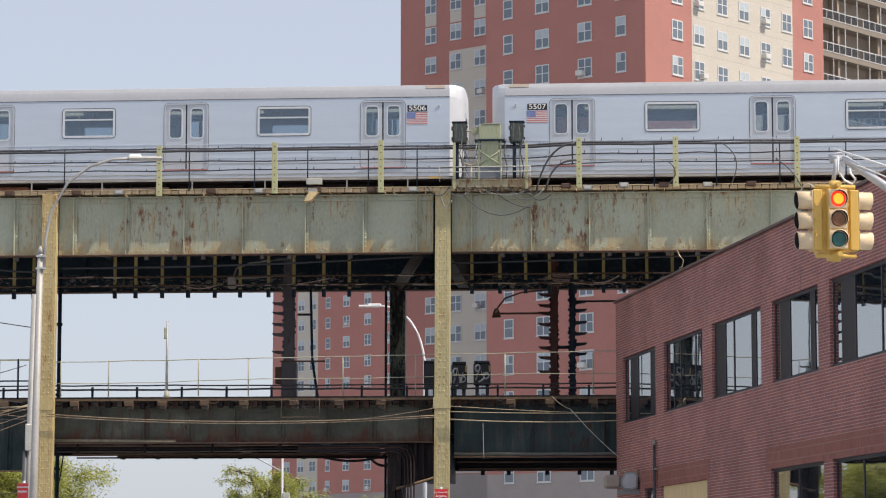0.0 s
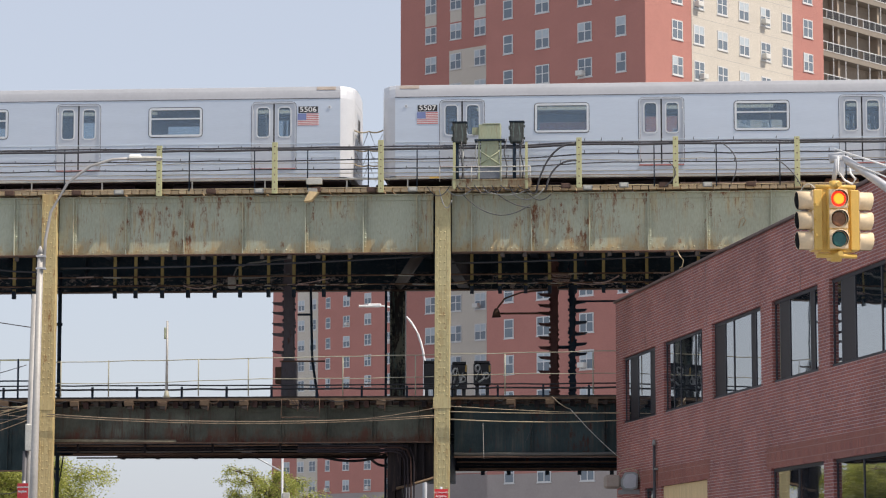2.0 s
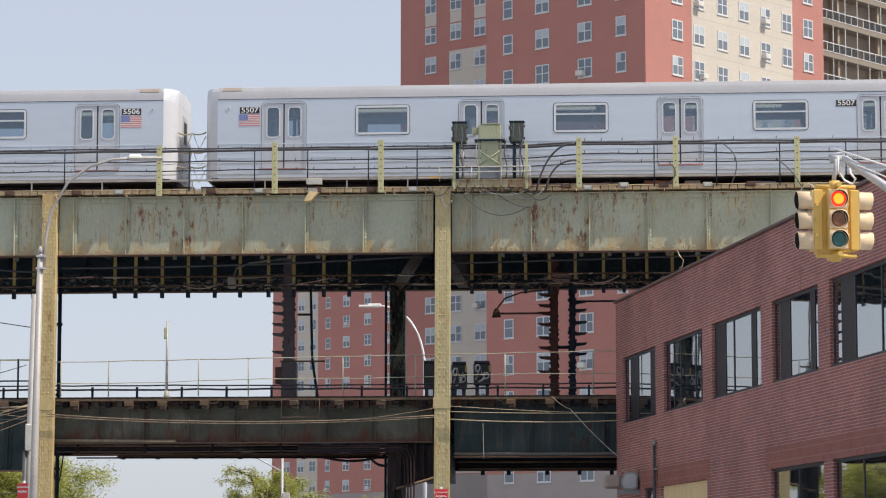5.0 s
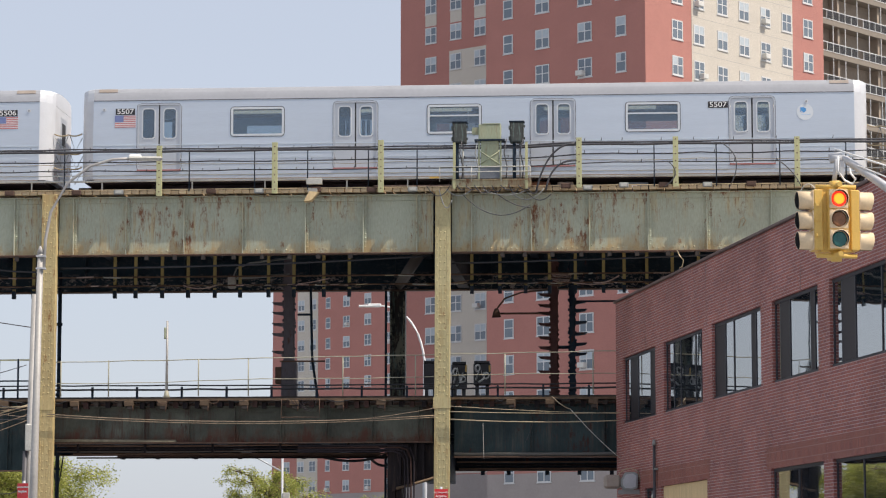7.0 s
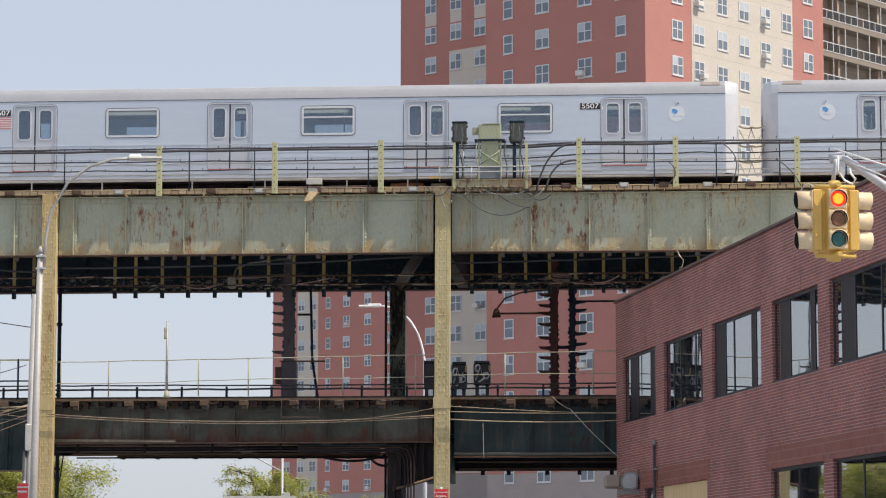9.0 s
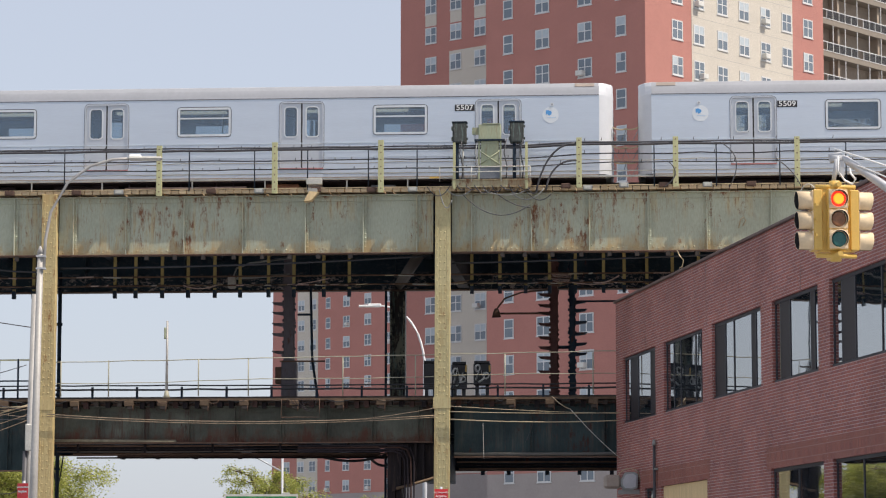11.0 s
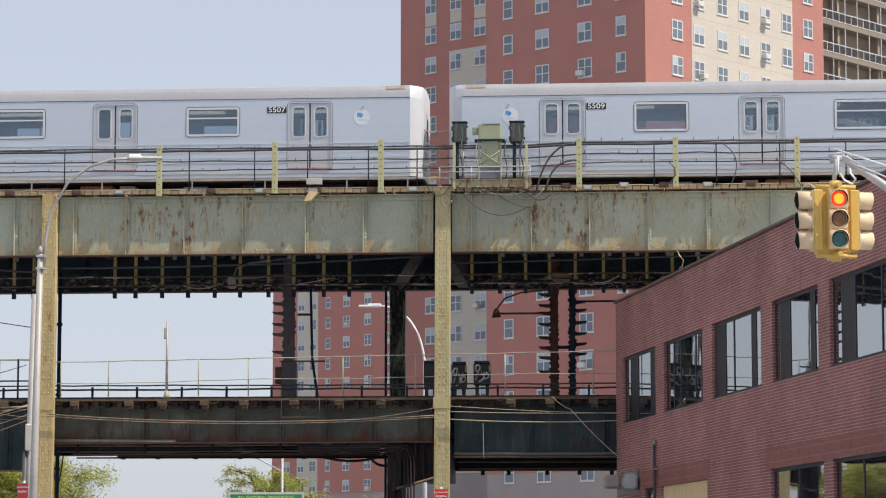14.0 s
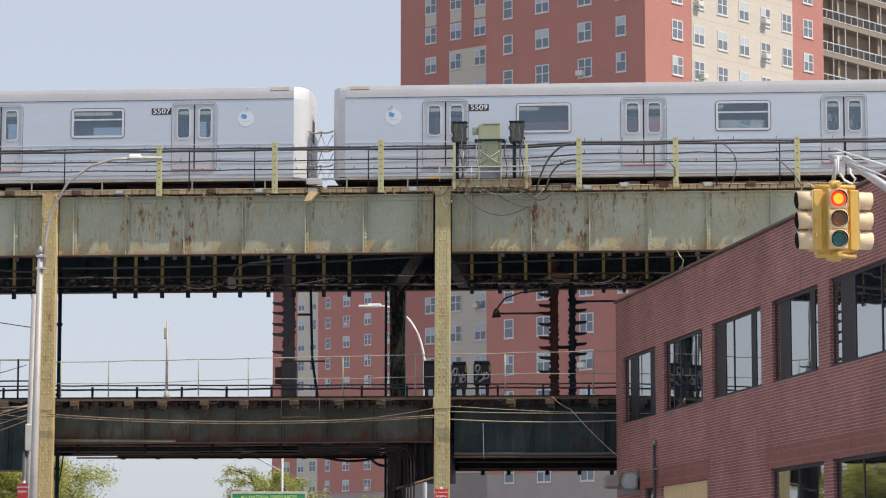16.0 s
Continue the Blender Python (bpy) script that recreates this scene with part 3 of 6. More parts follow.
run("messenger_wire", 13.30, 0.008, M_PALEWIRE, "fine pale wire along the railing", 0.03, seedn=8, v=-1.3)
run("handrail_pipe", 12.86, 0.03, M_PIPE, "pale painted pipe low along the walkway", 0.004, seedn=9, v=-1.2)
run("handrail_pipe", 13.02, 0.014, M_PIPE, "thin pale pipe along the walkway", 0.004, seedn=10, v=-1.2)
ct = solid("cable_ties", bmesh.new(), M_BLACK, V, "small black cable ties on the railing cables", "cable tie", kind="stuff")
bmT = bmesh.new()
rng = random.Random(8)
for k in range(46):
    u = -12.5 + 0.53 * k
    for z in (13.74, 13.39, 13.13):
        if rng.random() < 0.7:
            uu = u + rng.uniform(-0.1, 0.1)
            rise = 0.12 if u > 3 else 0
            tube(bmT, [(uu, -1.37, z - 0.03 + rise), (uu + 0.01, -1.39, z + 0.05 + rise)], 0.01, 5)
bmT.to_mesh(ct.data)
for a, b, c in (((3.75, -1.4, 13.76), (2.98, -1.42, 13.74), (2.68, -1.42, 12.42)), ((3.8, -1.4, 13.28), (3.1, -1.42, 13.32), (2.95, -1.42, 12.45)), ((7.75, -1.4, 13.75), (8.5, -1.42, 13.35), (8.0, -1.42, 12.5)), ((9.3, -1.44, 13.25), (9.75, -1.44, 12.95), (9.95, -1.44, 12.5)), ((6.35, -1.44, 13.2), (6.75, -1.44, 12.85), (6.2, -1.44, 12.5))):
    a, b, c = Vector(a), Vector(b), Vector(c)
    solid("drop_cable", T([a.lerp(b, s).lerp(b.lerp(c, s), s) for s in [k / 10 for k in range(11)]], 0.027 if a.x < 5 else 0.015, 8), M_CABLE, V, "grey cable dropping from the railing to the girder", "cable", "drop cables")
rng = random.Random(12)
for (u0, z0), (u1, z1), d in (((0.65, 12.35), (2.5, 12.05), 0.42), ((1.5, 12.45), (2.55, 11.98), 0.12), ((0.0, 12.5), (0.35, 12.2), 0.35), ((2.0, 12.4), (2.9, 12.5), 0.25), ((0.2, 12.5), (0.9, 12.5), 0.18), ((-0.35, 12.6), (0.3, 12.6), 0.28), ((1.2, 12.5), (2.4, 12.45), 0.15), ((2.4, 12.45), (3.1, 12.35), 0.22), ((9.9, 12.3), (10.4, 12.3), -0.25)):
    solid("hanging_wire", T(sag((u0, -1.44, z0), (u1, -1.44, z1), d), 0.014, 6), rng.choice([M_PIPE, M_CABLE, M_BOXGREY]), V, "loose pale wire hanging over the girder", "wire", "loose wires")

# signal equipment on its little platform
pf = thing("signal_platform", V @ pose(0.35, -1.5, 12.55), "rust-streaked steel platform under the signal boxes", "platform")
part("channel", B(0, 2.2, 0, 0.05, 0, 0.22), M_PLAT, pf)
part("channel_lip", B(0, 2.2, -0.03, 0.0, 0.19, 0.22), M_PLAT, pf)
part("grating", B(0, 2.2, 0.05, 0.6, 0.16, 0.2), M_RUST, pf)
for u in (0.55, 2.14):
    s = thing("signal_case", V @ pose(u, -1.35, 12.67), "weathered black signal case on a steel stand seen from behind", "signal", "track signals")
    part("case", B(-0.18, 0.2, -0.12, 0.15, 1.12, 1.7, bev=0.02), M_SIGNALBOX, s)
    part("hinge", B(-0.215, -0.18, -0.06, 0.06, 1.2, 1.3), M_SIGNALBOX, s)
    part("hinge", B(-0.215, -0.18, -0.06, 0.06, 1.5, 1.6), M_SIGNALBOX, s)
    part("hood", B(-0.2, 0.22, -0.13, 0.2, 1.7, 1.73), M_DARKSTEEL, s)
    part("rear_panel", B(-0.135, 0.155, -0.126, -0.119, 1.17, 1.655), M_CASEPANEL, s, "mottled grey-green back panel")
    for z in (1.22, 1.56):
        part("hinge", B(0.2, 0.24, -0.06, 0.02, z, z + 0.06), M_SIGNALBOX, s)
    part("stand", T([(-0.06, 0, 0), (-0.06, 0, 1.12)], 0.05), M_DARKSTEEL, s)
    part("stand", T([(0.1, 0, 0), (0.1, 0, 1.12)], 0.03), M_BOXGREY, s)
for u in (0.42, 2.42):
    p = thing("railing_post", V @ pose(u, -1.52, 12.5), "yellow-green angle-iron railing post", "post", "railing posts")
    part("angle_leg", B(-0.035, 0.035, 0, 0.012, 0, 1.30), M_POST, p)
    part("angle_leg", B(0.024, 0.035, 0.013, 0.07, 0, 1.30), M_POST, p)
cb = thing("relay_cabinet", V @ pose(1.4, -1.3, 12.75), "pale green relay cabinet with cross braces", "cabinet")
part("body", B(-0.31, 0.31, -0.16, 0.2, 1.14, 1.56, bev=0.015), M_CABINET, cb)
part("top_hatch", B(-0.2, 0.3, -0.17, 0.21, 1.56, 1.585), M_CABINET, cb)
part("shelf", B(-0.42, 0.42, -0.2, 0.22, 1.1, 1.14), M_DARKSTEEL, cb)
part("lower_case", B(-0.25, 0.25, -0.12, 0.2, 0.36, 1.1, bev=0.01), M_CABINET, cb)
part("brace", T([(-0.3, -0.14, 0.42), (0.28, -0.135, 0.82)], 0.016), M_CABINET, cb)
part("brace", T([(0.3, -0.14, 0.42), (-0.28, -0.135, 0.82)], 0.016), M_CABINET, cb)
part("mesh_panel", B(-0.3, 0.3, -0.11, -0.08, 0.05, 0.36), M_BATTERY, cb)
for u in (-0.3, 0.3):
    part("leg", B(u - 0.025, u + 0.025, -0.12, -0.07, 0, 1.1), M_CABINET, cb)
part("bracket", B(-0.5, -0.3, 0.0, 0.04, 1.3, 1.5), M_CABINET, cb)
gr = thing("platform_rail", V @ pose(0.0, -1.56, 12.75), "thin pale pipe rail round the signal platform", "railing")
for z in (0.22, 0.36):
    part("rail", T([(0.02, 0.3, z), (0.02, 0, z), (2.52, 0, z), (2.52, 0.3, z)], 0.013, 6), M_PIPE, gr)
for u in (0.02, 0.9, 1.72, 2.52):
    part("rail_post", T([(u, 0, -0.05), (u, 0, 0.37)], 0.012, 6), M_PIPE, gr)
fl = thing("flood_lamp", V @ pose(-3.55, -1.5, 12.3), "tan floodlight drooping from the walkway edge", "lamp")
part("housing", prism(bmesh.new(), [(-0.2, -0.12), (0.0, -0.1), (0.2, 0.14), (-0.05, 0.16)], -0.15, 0.15), M_PLY, fl)
part("bracket", B(-0.1, 0.15, -0.05, 0.1, 0.15, 0.26), M_BOXGREY, fl)
jb = thing("junction_box", V @ pose(-3.5, -1.36, 12.70), "flat grey steel box beside the pale pipe", "junction box")
part("case", B(-0.22, 0.22, 0, 0.15, 0, 0.17, bev=0.01), M_PIPE, jb)
ym = solid("yellow_marker", B(-0.12, 0.18, 0, 0.03, 0, 0.05), M_YELLOW, V @ pose(-0.15, -1.4, 12.82), "bright yellow marker strip on the pipe", "marker")

# small fittings on the walkway and girder
for u in (-11.5, -9.5, -6.95, -4.9, -2.6, -0.9):
    solid("pipe_stub", B(-0.018, 0.018, -0.015, 0.015, 0, 0.27), M_PIPE, V @ pose(u, -1.17, 12.59), "short pale stub that carries the walkway pipe", "bracket", "pipe stubs")
for pts in ([(8.25, -1.06, 11.4), (8.3, -1.12, 11.62), (8.38, -1.12, 11.7), (8.44, -1.12, 11.6), (8.36, -1.12, 11.45)], [(6.55, -1.2, 10.78), (6.62, -1.22, 10.62), (6.72, -1.22, 10.5), (6.68, -1.22, 10.32), (6.6, -1.22, 10.28)]):
    solid("wire_hook", T(pts, 0.016, 6), M_PALEWIRE, V, "pale bent wire hook on the girder", "wire", "wire hooks")
rng = random.Random(31)
for k in range(9):
    u = 0.5 + 0.24 * k
    solid("signal_lead", T(sag((u, -1.5, 12.6), (u + rng.uniform(0.2, 0.6), -1.47, 12.5), rng.uniform(0.05, 0.2), 8), 0.014, 6), rng.choice((M_CABLE, M_BLACK)), V, "thin lead looping under the signal platform", "wire", "signal leads")
for u in (0.62, 1.05, 1.85, 2.3):
    solid("signal_lead", T([(u, -1.46, 12.75), (u + 0.04, -1.48, 13.1), (u - 0.05, -1.48, 13.5), (u + 0.02, -1.46, 13.9)], 0.016, 6), rng.choice((M_CABLE, M_BOXGREY)), V, "thin lead climbing to the signal boxes", "wire", "signal leads")

# ---------------------------------------------------------------- viaduct, lower level
LSTIFF = [-16 + 1.28 * k for k in range(26)]
girder(-10.85, -0.25, LSTIFF, -0.6, 5.54, 6.58, M_LOWER, label="green riveted plate girder of the lower level, dimmed for deck shade")
girder(0.35, 14.0, [0.4 + 2.05 * k for k in range(8)], -0.6, 5.12, 6.6, M_RIGHTLOW, label="deep teal plate girder of the lower level, deck shade in its colour")
girder(-20.0, -11.4, LSTIFF, -0.6, 4.78, 6.68, M_RIGHTLOW, label="deep teal plate girder of the lower level, deck shade in its colour")
girder(-15.5, -2.6, LSTIFF, 9.0, 5.66, 6.58, M_DARKSTEEL, label="dark far girder of the lower level")
girder(-1.7, 14.0, LSTIFF, 9.0, 5.15, 6.6, M_DARKSTEEL, label="dark far girder of the lower level")
for z, r, mt in ((5.49, 0.022, M_RUST), (5.41, 0.026, M_BROWNDARK), (5.33, 0.020, M_UNDER)):
    solid("conduit_pipe", T([(-10.8, -0.5, z), (-7.5, -0.5, z - 0.012), (-4.5, -0.5, z + 0.006), (-1.75, -0.5, z - 0.03)], r, 8), mt, V, "dark conduit pipe strapped below the lower girder", "pipe", "conduits under the lower girder")
for u in (-10.2, -8.3, -6.4, -4.5, -2.6):
    solid("pipe_strap", B(u - 0.03, u + 0.03, -0.56, -0.5, 5.29, 5.56), M_BROWNDARK, V, "dark steel strap holding conduits below the girder", "strap", "conduit straps")
ld = thing("lower_track_deck", V @ pose(0, 0, -0.07), "dark timber deck of the lower tracks", "track deck", kind="structure")
part("deck_slab", B(-20, 16, -0.3, 9.3, 6.62, 6.74), M_TIE, ld)
for v in (1.5, 3.0, 5.5, 7.0):
    part("stringer", B(-20, 16, v - 0.12, v + 0.12, 5.95, 6.60), M_DARKSTEEL, ld)
for u in (-9.6, -6.6, -3.6, 2.2, 5.4, 8.6, -13.5):
    part("floor_beam", B(u - 0.15, u + 0.15, -0.5, 8.9, 5.75, 6.61), M_DARKSTEEL, ld)
part("walkway_plank", B(-20, 16, -1.0, -0.45, 6.78, 6.84), M_BLOCK, ld, "weathered walkway plank")
part("guard_timber", B(-20, 16, 0.2, 0.4, 6.80, 6.97), M_UNDER, ld)
for v in (0.9, 2.4):
    part("running_rail", B(-20, 16, v - 0.035, v + 0.035, 6.74, 6.9), M_RUST, ld)
rng = random.Random(4)
# tie ends coloured near-black in place of the walkway plank's shadow
tms = [mesh_of("tie_end", box(bmesh.new(), -0.065, 0.065, -0.3, 0.05, -h, 0.0), mt) for h, mt in ((0.16, M_BROWNDARK), (0.19, M_BROWNDARK), (0.13, M_UNDER), (0.17, M_SHADETIE), (0.19, M_SHADETIE))]
for k in range(96):
    p = part("tie_end", rng.choice(tms), None, ld)
    p.location = (-15.6 + 0.315 * k + rng.uniform(-0.04, 0.04), -0.52 + rng.uniform(-0.12, 0.08), 6.772 + rng.uniform(-0.012, 0.0))
    p.rotation_euler = (0, rng.uniform(-0.05, 0.05), 0)
bk = None
for u in (-12.2, -10.2, -8.7, -7.75, -6.6, -5.45, -4.1, -2.8, -1.6, 1.9, 3.0, 4.2):
    if bk is None:
        bk = thing("walkway_bracket", V @ pose(u, -1.0, 6.57), "weathered timber bracket block under the lower walkway", "bracket", "lower walkway brackets")
        part("block", B(-0.13, 0.13, -0.02, 0.3, 0.0, 0.14, bev=0.012), M_BLOCK, bk)
        part("bearer", B(-0.06, 0.10, 0.02, 0.34, -0.09, -0.001, bev=0.01), M_UNDER, bk)
        part("drop_bolt", T([(0.11, 0.0, 0.05), (0.11, 0.0, -0.16)], 0.014, 6), M_RUST, bk)
    else:
        copy_thing(bk, V @ pose(u + rng.uniform(-0.05, 0.05), -1.0, 6.57, 0, rng.uniform(-3, 3), 0))
rng = random.Random(14)
for k in range(12):
    u = -10.6 + 1.25 * k + rng.uniform(-0.5, 0.5)
    if abs(u) < 0.4:
        continue
    solid("deck_lead", T(sag((u, -1.02, 6.74), (u + rng.uniform(0.15, 0.7), -1.02, 6.72), rng.uniform(0.02, 0.13), 8), rng.uniform(0.006, 0.012), 5), rng.choice((M_BLACK, M_RUST, M_BLACK, M_UNDER)), V, "thin lead drooping from the lower deck edge", "wire", "deck leads")
lr = thing("lower_handrail", V @ pose(0, -0.9, 6.84), "pale yellow pipe handrail along the lower walkway", "railing")
for u in (-10.64, -9.29, -6.76, -5.36, -2.72, -0.70, 1.78, 4.21, 6.7):
    part("post", T([(u, 0, 0), (u, 0, 1.06 + 0.010 * (u + 5))], 0.018), M_RAILPAINT, lr)
pts = [(-11.0 + 0.5 * k, 0.01 * math.sin(k), 0.96 + 0.0075 * k + 0.008 * math.sin(k * 1.7)) for k in range(40)]
part("top_rail", T(pts, 0.013), M_RAILPAINT, lr)
part("middle_rail", T([(x, y - 0.01, z - 0.6 + 0.02 * math.sin(x * 0.9)) for x, y, z in pts], 0.011), M_RAILPAINT, lr)
lr2 = thing("lower_handrail", V @ pose(0, -0.9, 6.84), "dark pipe handrail along the lower walkway", "railing")
for u in (-12.39, -11.85, -13.4):
    part("post", T([(u, 0, -0.1), (u, 0, 1.06)], 0.028), M_DARKSTEEL, lr2)
part("top_rail", T([(-16, 0, 1.02), (-11.3, 0, 1.04)], 0.02), M_POST, lr2)
part("middle_rail", T([(-16, 0, 0.45), (-11.3, 0, 0.45)], 0.02), M_DARKSTEEL, lr2)
for z, r, v in ((7.19, 0.02, -0.2), (7.08, 0.026, -0.2)):
    rg = random.Random(int(z * 100))
    solid("track_cable", T([(-16 + 0.7 * k, v, z + rg.uniform(-0.015, 0.015)) for k in range(40)], r), M_BLACK, V, "black cable beside the lower track", "cable", "lower track cables")
st = thing("cable_stub_row", V, "short steel stubs that hold the lower track cables", "bracket", kind="stuff")
sb = bmesh.new()
for k in range(24):
    box(sb, -15 + 1.27 * k, -14.94 + 1.27 * k, -0.17, -0.11, 6.74, 7.16)
part("stubs", sb, M_DARKSTEEL, st)
mp = thing("marker_pole", V @ pose(-7.66, -0.85, 6.8), "pale painted marker pole on the lower walkway", "pole")
part("shaft", T([(0, 0, 0), (0, 0, 2.15)], 0.04, 10, 0.03), M_WARMGALV, mp)
part("foot", T([(0, 0, 0), (0, 0, 0.08), (0, 0, 0.2)], 0.10, 10, 0.05), M_RAILPAINT, mp)
part("head", B(-0.085, -0.03, -0.04, 0.04, 1.65, 1.97, bev=0.01), M_CABINET, mp)

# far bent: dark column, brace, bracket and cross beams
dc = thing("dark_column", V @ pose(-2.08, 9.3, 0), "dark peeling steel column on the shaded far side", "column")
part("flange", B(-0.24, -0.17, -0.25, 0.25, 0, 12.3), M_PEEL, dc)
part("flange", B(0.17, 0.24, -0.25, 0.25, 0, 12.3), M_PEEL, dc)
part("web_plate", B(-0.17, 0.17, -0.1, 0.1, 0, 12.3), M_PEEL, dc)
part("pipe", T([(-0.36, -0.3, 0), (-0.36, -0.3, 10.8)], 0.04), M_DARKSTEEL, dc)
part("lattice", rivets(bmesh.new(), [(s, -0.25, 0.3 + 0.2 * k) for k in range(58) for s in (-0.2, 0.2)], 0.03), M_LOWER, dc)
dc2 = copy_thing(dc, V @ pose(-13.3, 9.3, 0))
br = thing("cross_bracing", V, "dark riveted cross beam and knee brace between the columns", "beam")
part("cross_beam", B(-0.15, 0.2, -0.78, 9.5, 10.85, 12.42), M_BROWNDARK, br)
part("knee_brace", T([(-0.7, 2.2, 11.35), (-2.0, 9.0, 11.0)], 0.2, 4), M_UNDER, br)
part("lower_cross_beam", B(-1.05, -0.25, 0.2, 9.0, 4.75, 6.5), M_DARKSTEEL, br)
part("bracket_web", prism(bmesh.new(), [(-1.45, 5.52), (-0.2, 5.52), (-0.2, 4.55), (-1.45, 4.18)], -0.5, -0.46), M_BROWNDARK, br)
for u in (-1.15, -0.95, -0.72, -0.5):
    part("bracket_rib", B(u - 0.03, u + 0.03, -0.62, -0.5, 4.3 + (u + 1.45) * 0.3, 5.52), M_BROWNDARK, br)
for k in range(4):
    b0 = -1.02 + 0.085 * k
    part("riser_pipe", T([(-4.0, -0.66, 5.30 + 0.055 * k), (b0 - 0.3, -0.66, 5.30 + 0.055 * k), (b0 - 0.1, -0.66, 5.24 + 0.05 * k), (b0, -0.66, 5.05 + 0.03 * k), (b0 + 0.01, -0.66, 4.2), (b0 - 0.05, -0.66, 0.0)], 0.022, 8), M_UNDERCAR if k != 2 else M_SHADETIE, br)
part("bracket_flange", T([(-1.25, -0.62, 4.28), (-0.9, -0.62, 4.36), (-0.2, -0.62, 4.57)], 0.04, 4), M_BLOCK, br)
part("bracket_post", B(-1.52, -1.30, -0.45, 0.2, 0, 5.52), M_BROWNDARK, br)
part("bracket_post", B(-1.27, -1.12, -0.4, 0.2, 0, 5.52), M_BROWNDARK, br)
# this first tube is added to show the girder's paler bottom flange
part("flange_tube", T([(0.35, -0.72, 5.21), (9.0, -0.72, 5.21)], 0.05, 10), M_DARKBOX, br)
part("flange_tube", T([(-10.85, -0.72, 5.63), (-7.4, -0.72, 5.60)], 0.045, 10), M_DUSTPIPE, br, "pale pipe along the bottom flange")


def finned(u, v, w, z0, z1, side, fins, mat, label):
    c = thing("cable_rack_column", V @ pose(u, v, 0), label, "column", "finned rack columns")
    rgf = random.Random(int(u * 100))
    part("trunk", B(-w / 2, w / 2, -0.12, 0.12, z0, z1, bev=0.02), mat, c)
    part("ragged_edge", rivets(bmesh.new(), [(s * w * rgf.uniform(0.36, 0.56), -0.1, z0 + 0.12 * k + rgf.uniform(-0.06, 0.06)) for k in range(int((z1 - z0) / 0.12)) for s in (-1, 1)], 0.05), mat, c)
    for z in fins:
        z += rgf.uniform(-0.03, 0.03)
        part("fin", prism(bmesh.new(), [(side * w * 0.5, z + 0.05), (side * (w * 0.5 + 0.36), z + 0.055), (side * (w * 0.5 + 0.30), z - 0.01), (side * (w * 0.5 + 0.08), z - 0.045), (side * w * 0.5, z - 0.045)], -0.1, 0.1), mat, c)
    return c


f1 = finned(-4.98, 5, 0.32, 6.74, 11.4, -1, (8.55, 9.05, 9.38, 9.72, 10.02), M_SOOT, "dark steel column with cable-rack fins above the lower deck")
part("wide_base", B(-0.21, 0.24, -0.2, 0.2, 6.8, 8.25, bev=0.02), M_SOOT, f1)
part("side_box", B(-0.40, -0.205, -0.15, 0.15, 7.6, 8.1, bev=0.02), M_RUST, f1)
part("cross_arm", B(-0.25, 1.1, -0.2, -0.15, 8.24, 8.285), M_RUST, f1)
part("side_strut", T([(0.62, 0, 11.3), (0.7, 0, 8.3), (0.9, 0, 7.0)], 0.04), M_DARKSTEEL, f1)
part("side_arm", T([(0.25, 0, 9.68), (0.68, 0, 9.68)], 0.035), M_DARKSTEEL, f1)
finned(2.96, 5, 0.23, 6.74, 11.3, -1, (7.9, 8.35, 8.62, 8.95, 9.3, 9.65, 9.9, 10.2), plain("rust_red_steel", (0.09, 0.035, 0.03), 0.8, 0, 0.4), "rust-red steel column with cable-rack fins")
f3 = finned(3.50, 5, 0.17, 6.74, 11.2, 1, (8.45, 8.75, 9.05, 9.35, 9.75, 10.0), M_DARKSTEEL, "dark steel column with cable-rack fins")
part("tie_bar", T([(-0.5, 0, 8.65), (0.1, 0, 8.65)], 0.05), M_DARKSTEEL, f3)
la = thing("lamp_bracket", V @ pose(2.8, 4.8, 9.60), "rust-brown lamp arm with a small shade fixed to the column", "lamp")
part("arm", T([(0, 0, 0.05), (-1.55, 0, 0.05)], 0.03), M_RUST, la)
part("stay", T([(0, 0, 0.75), (-0.8, 0, 0.68), (-1.3, 0, 0.5), (-1.53, 0, 0.2)], 0.025), M_RUST, la)
part("shade", T([(-1.55, 0, -0.06), (-1.55, 0, 0.1), (-1.55, 0, 0.2)], 0.14, 10, 0.05), M_RUST, la)
la2 = thing("lamp_bracket", V @ pose(3.6, 4.8, 10.0), "dark lamp arm reaching out over the street", "lamp")
part("arm", T([(0, 0, 0.0), (1.9, 0, 0.0)], 0.03), M_DARKSTEEL, la2)
part("mount", B(-0.14, 0.03, -0.06, 0.12, -0.1, 0.1), M_DARKSTEEL, la2)
part("mount", B(-0.14, 0.03, -0.06, 0.12, 0.48, 0.62), M_DARKSTEEL, la2)
part("stay", T([(0.0, 0, 0.55), (1.2, 0, 0.62), (1.9, 0, 0.4)], 0.025), M_DARKSTEEL, la2)
la3 = thing("lamp_bracket", V @ pose(-4.9, 4.4, 10.72), "grey lamp arm with a box-shaped light below the deck", "lamp")
part("arm", T([(0, 0, 0.1), (-1.6, 0, 0.0)], 0.04), M_BOXGREY, la3)
part("stay", T([(0, 0, 0.6), (-1.2, 0, 0.45), (-1.6, 0, 0.3), (-1.72, 0, 0.0)], 0.03), M_BOXGREY, la3)
part("lamp_box", B(-1.85, -1.62, -0.12, 0.12, -0.3, 0.05, bev=0.03), M_PIPE, la3)

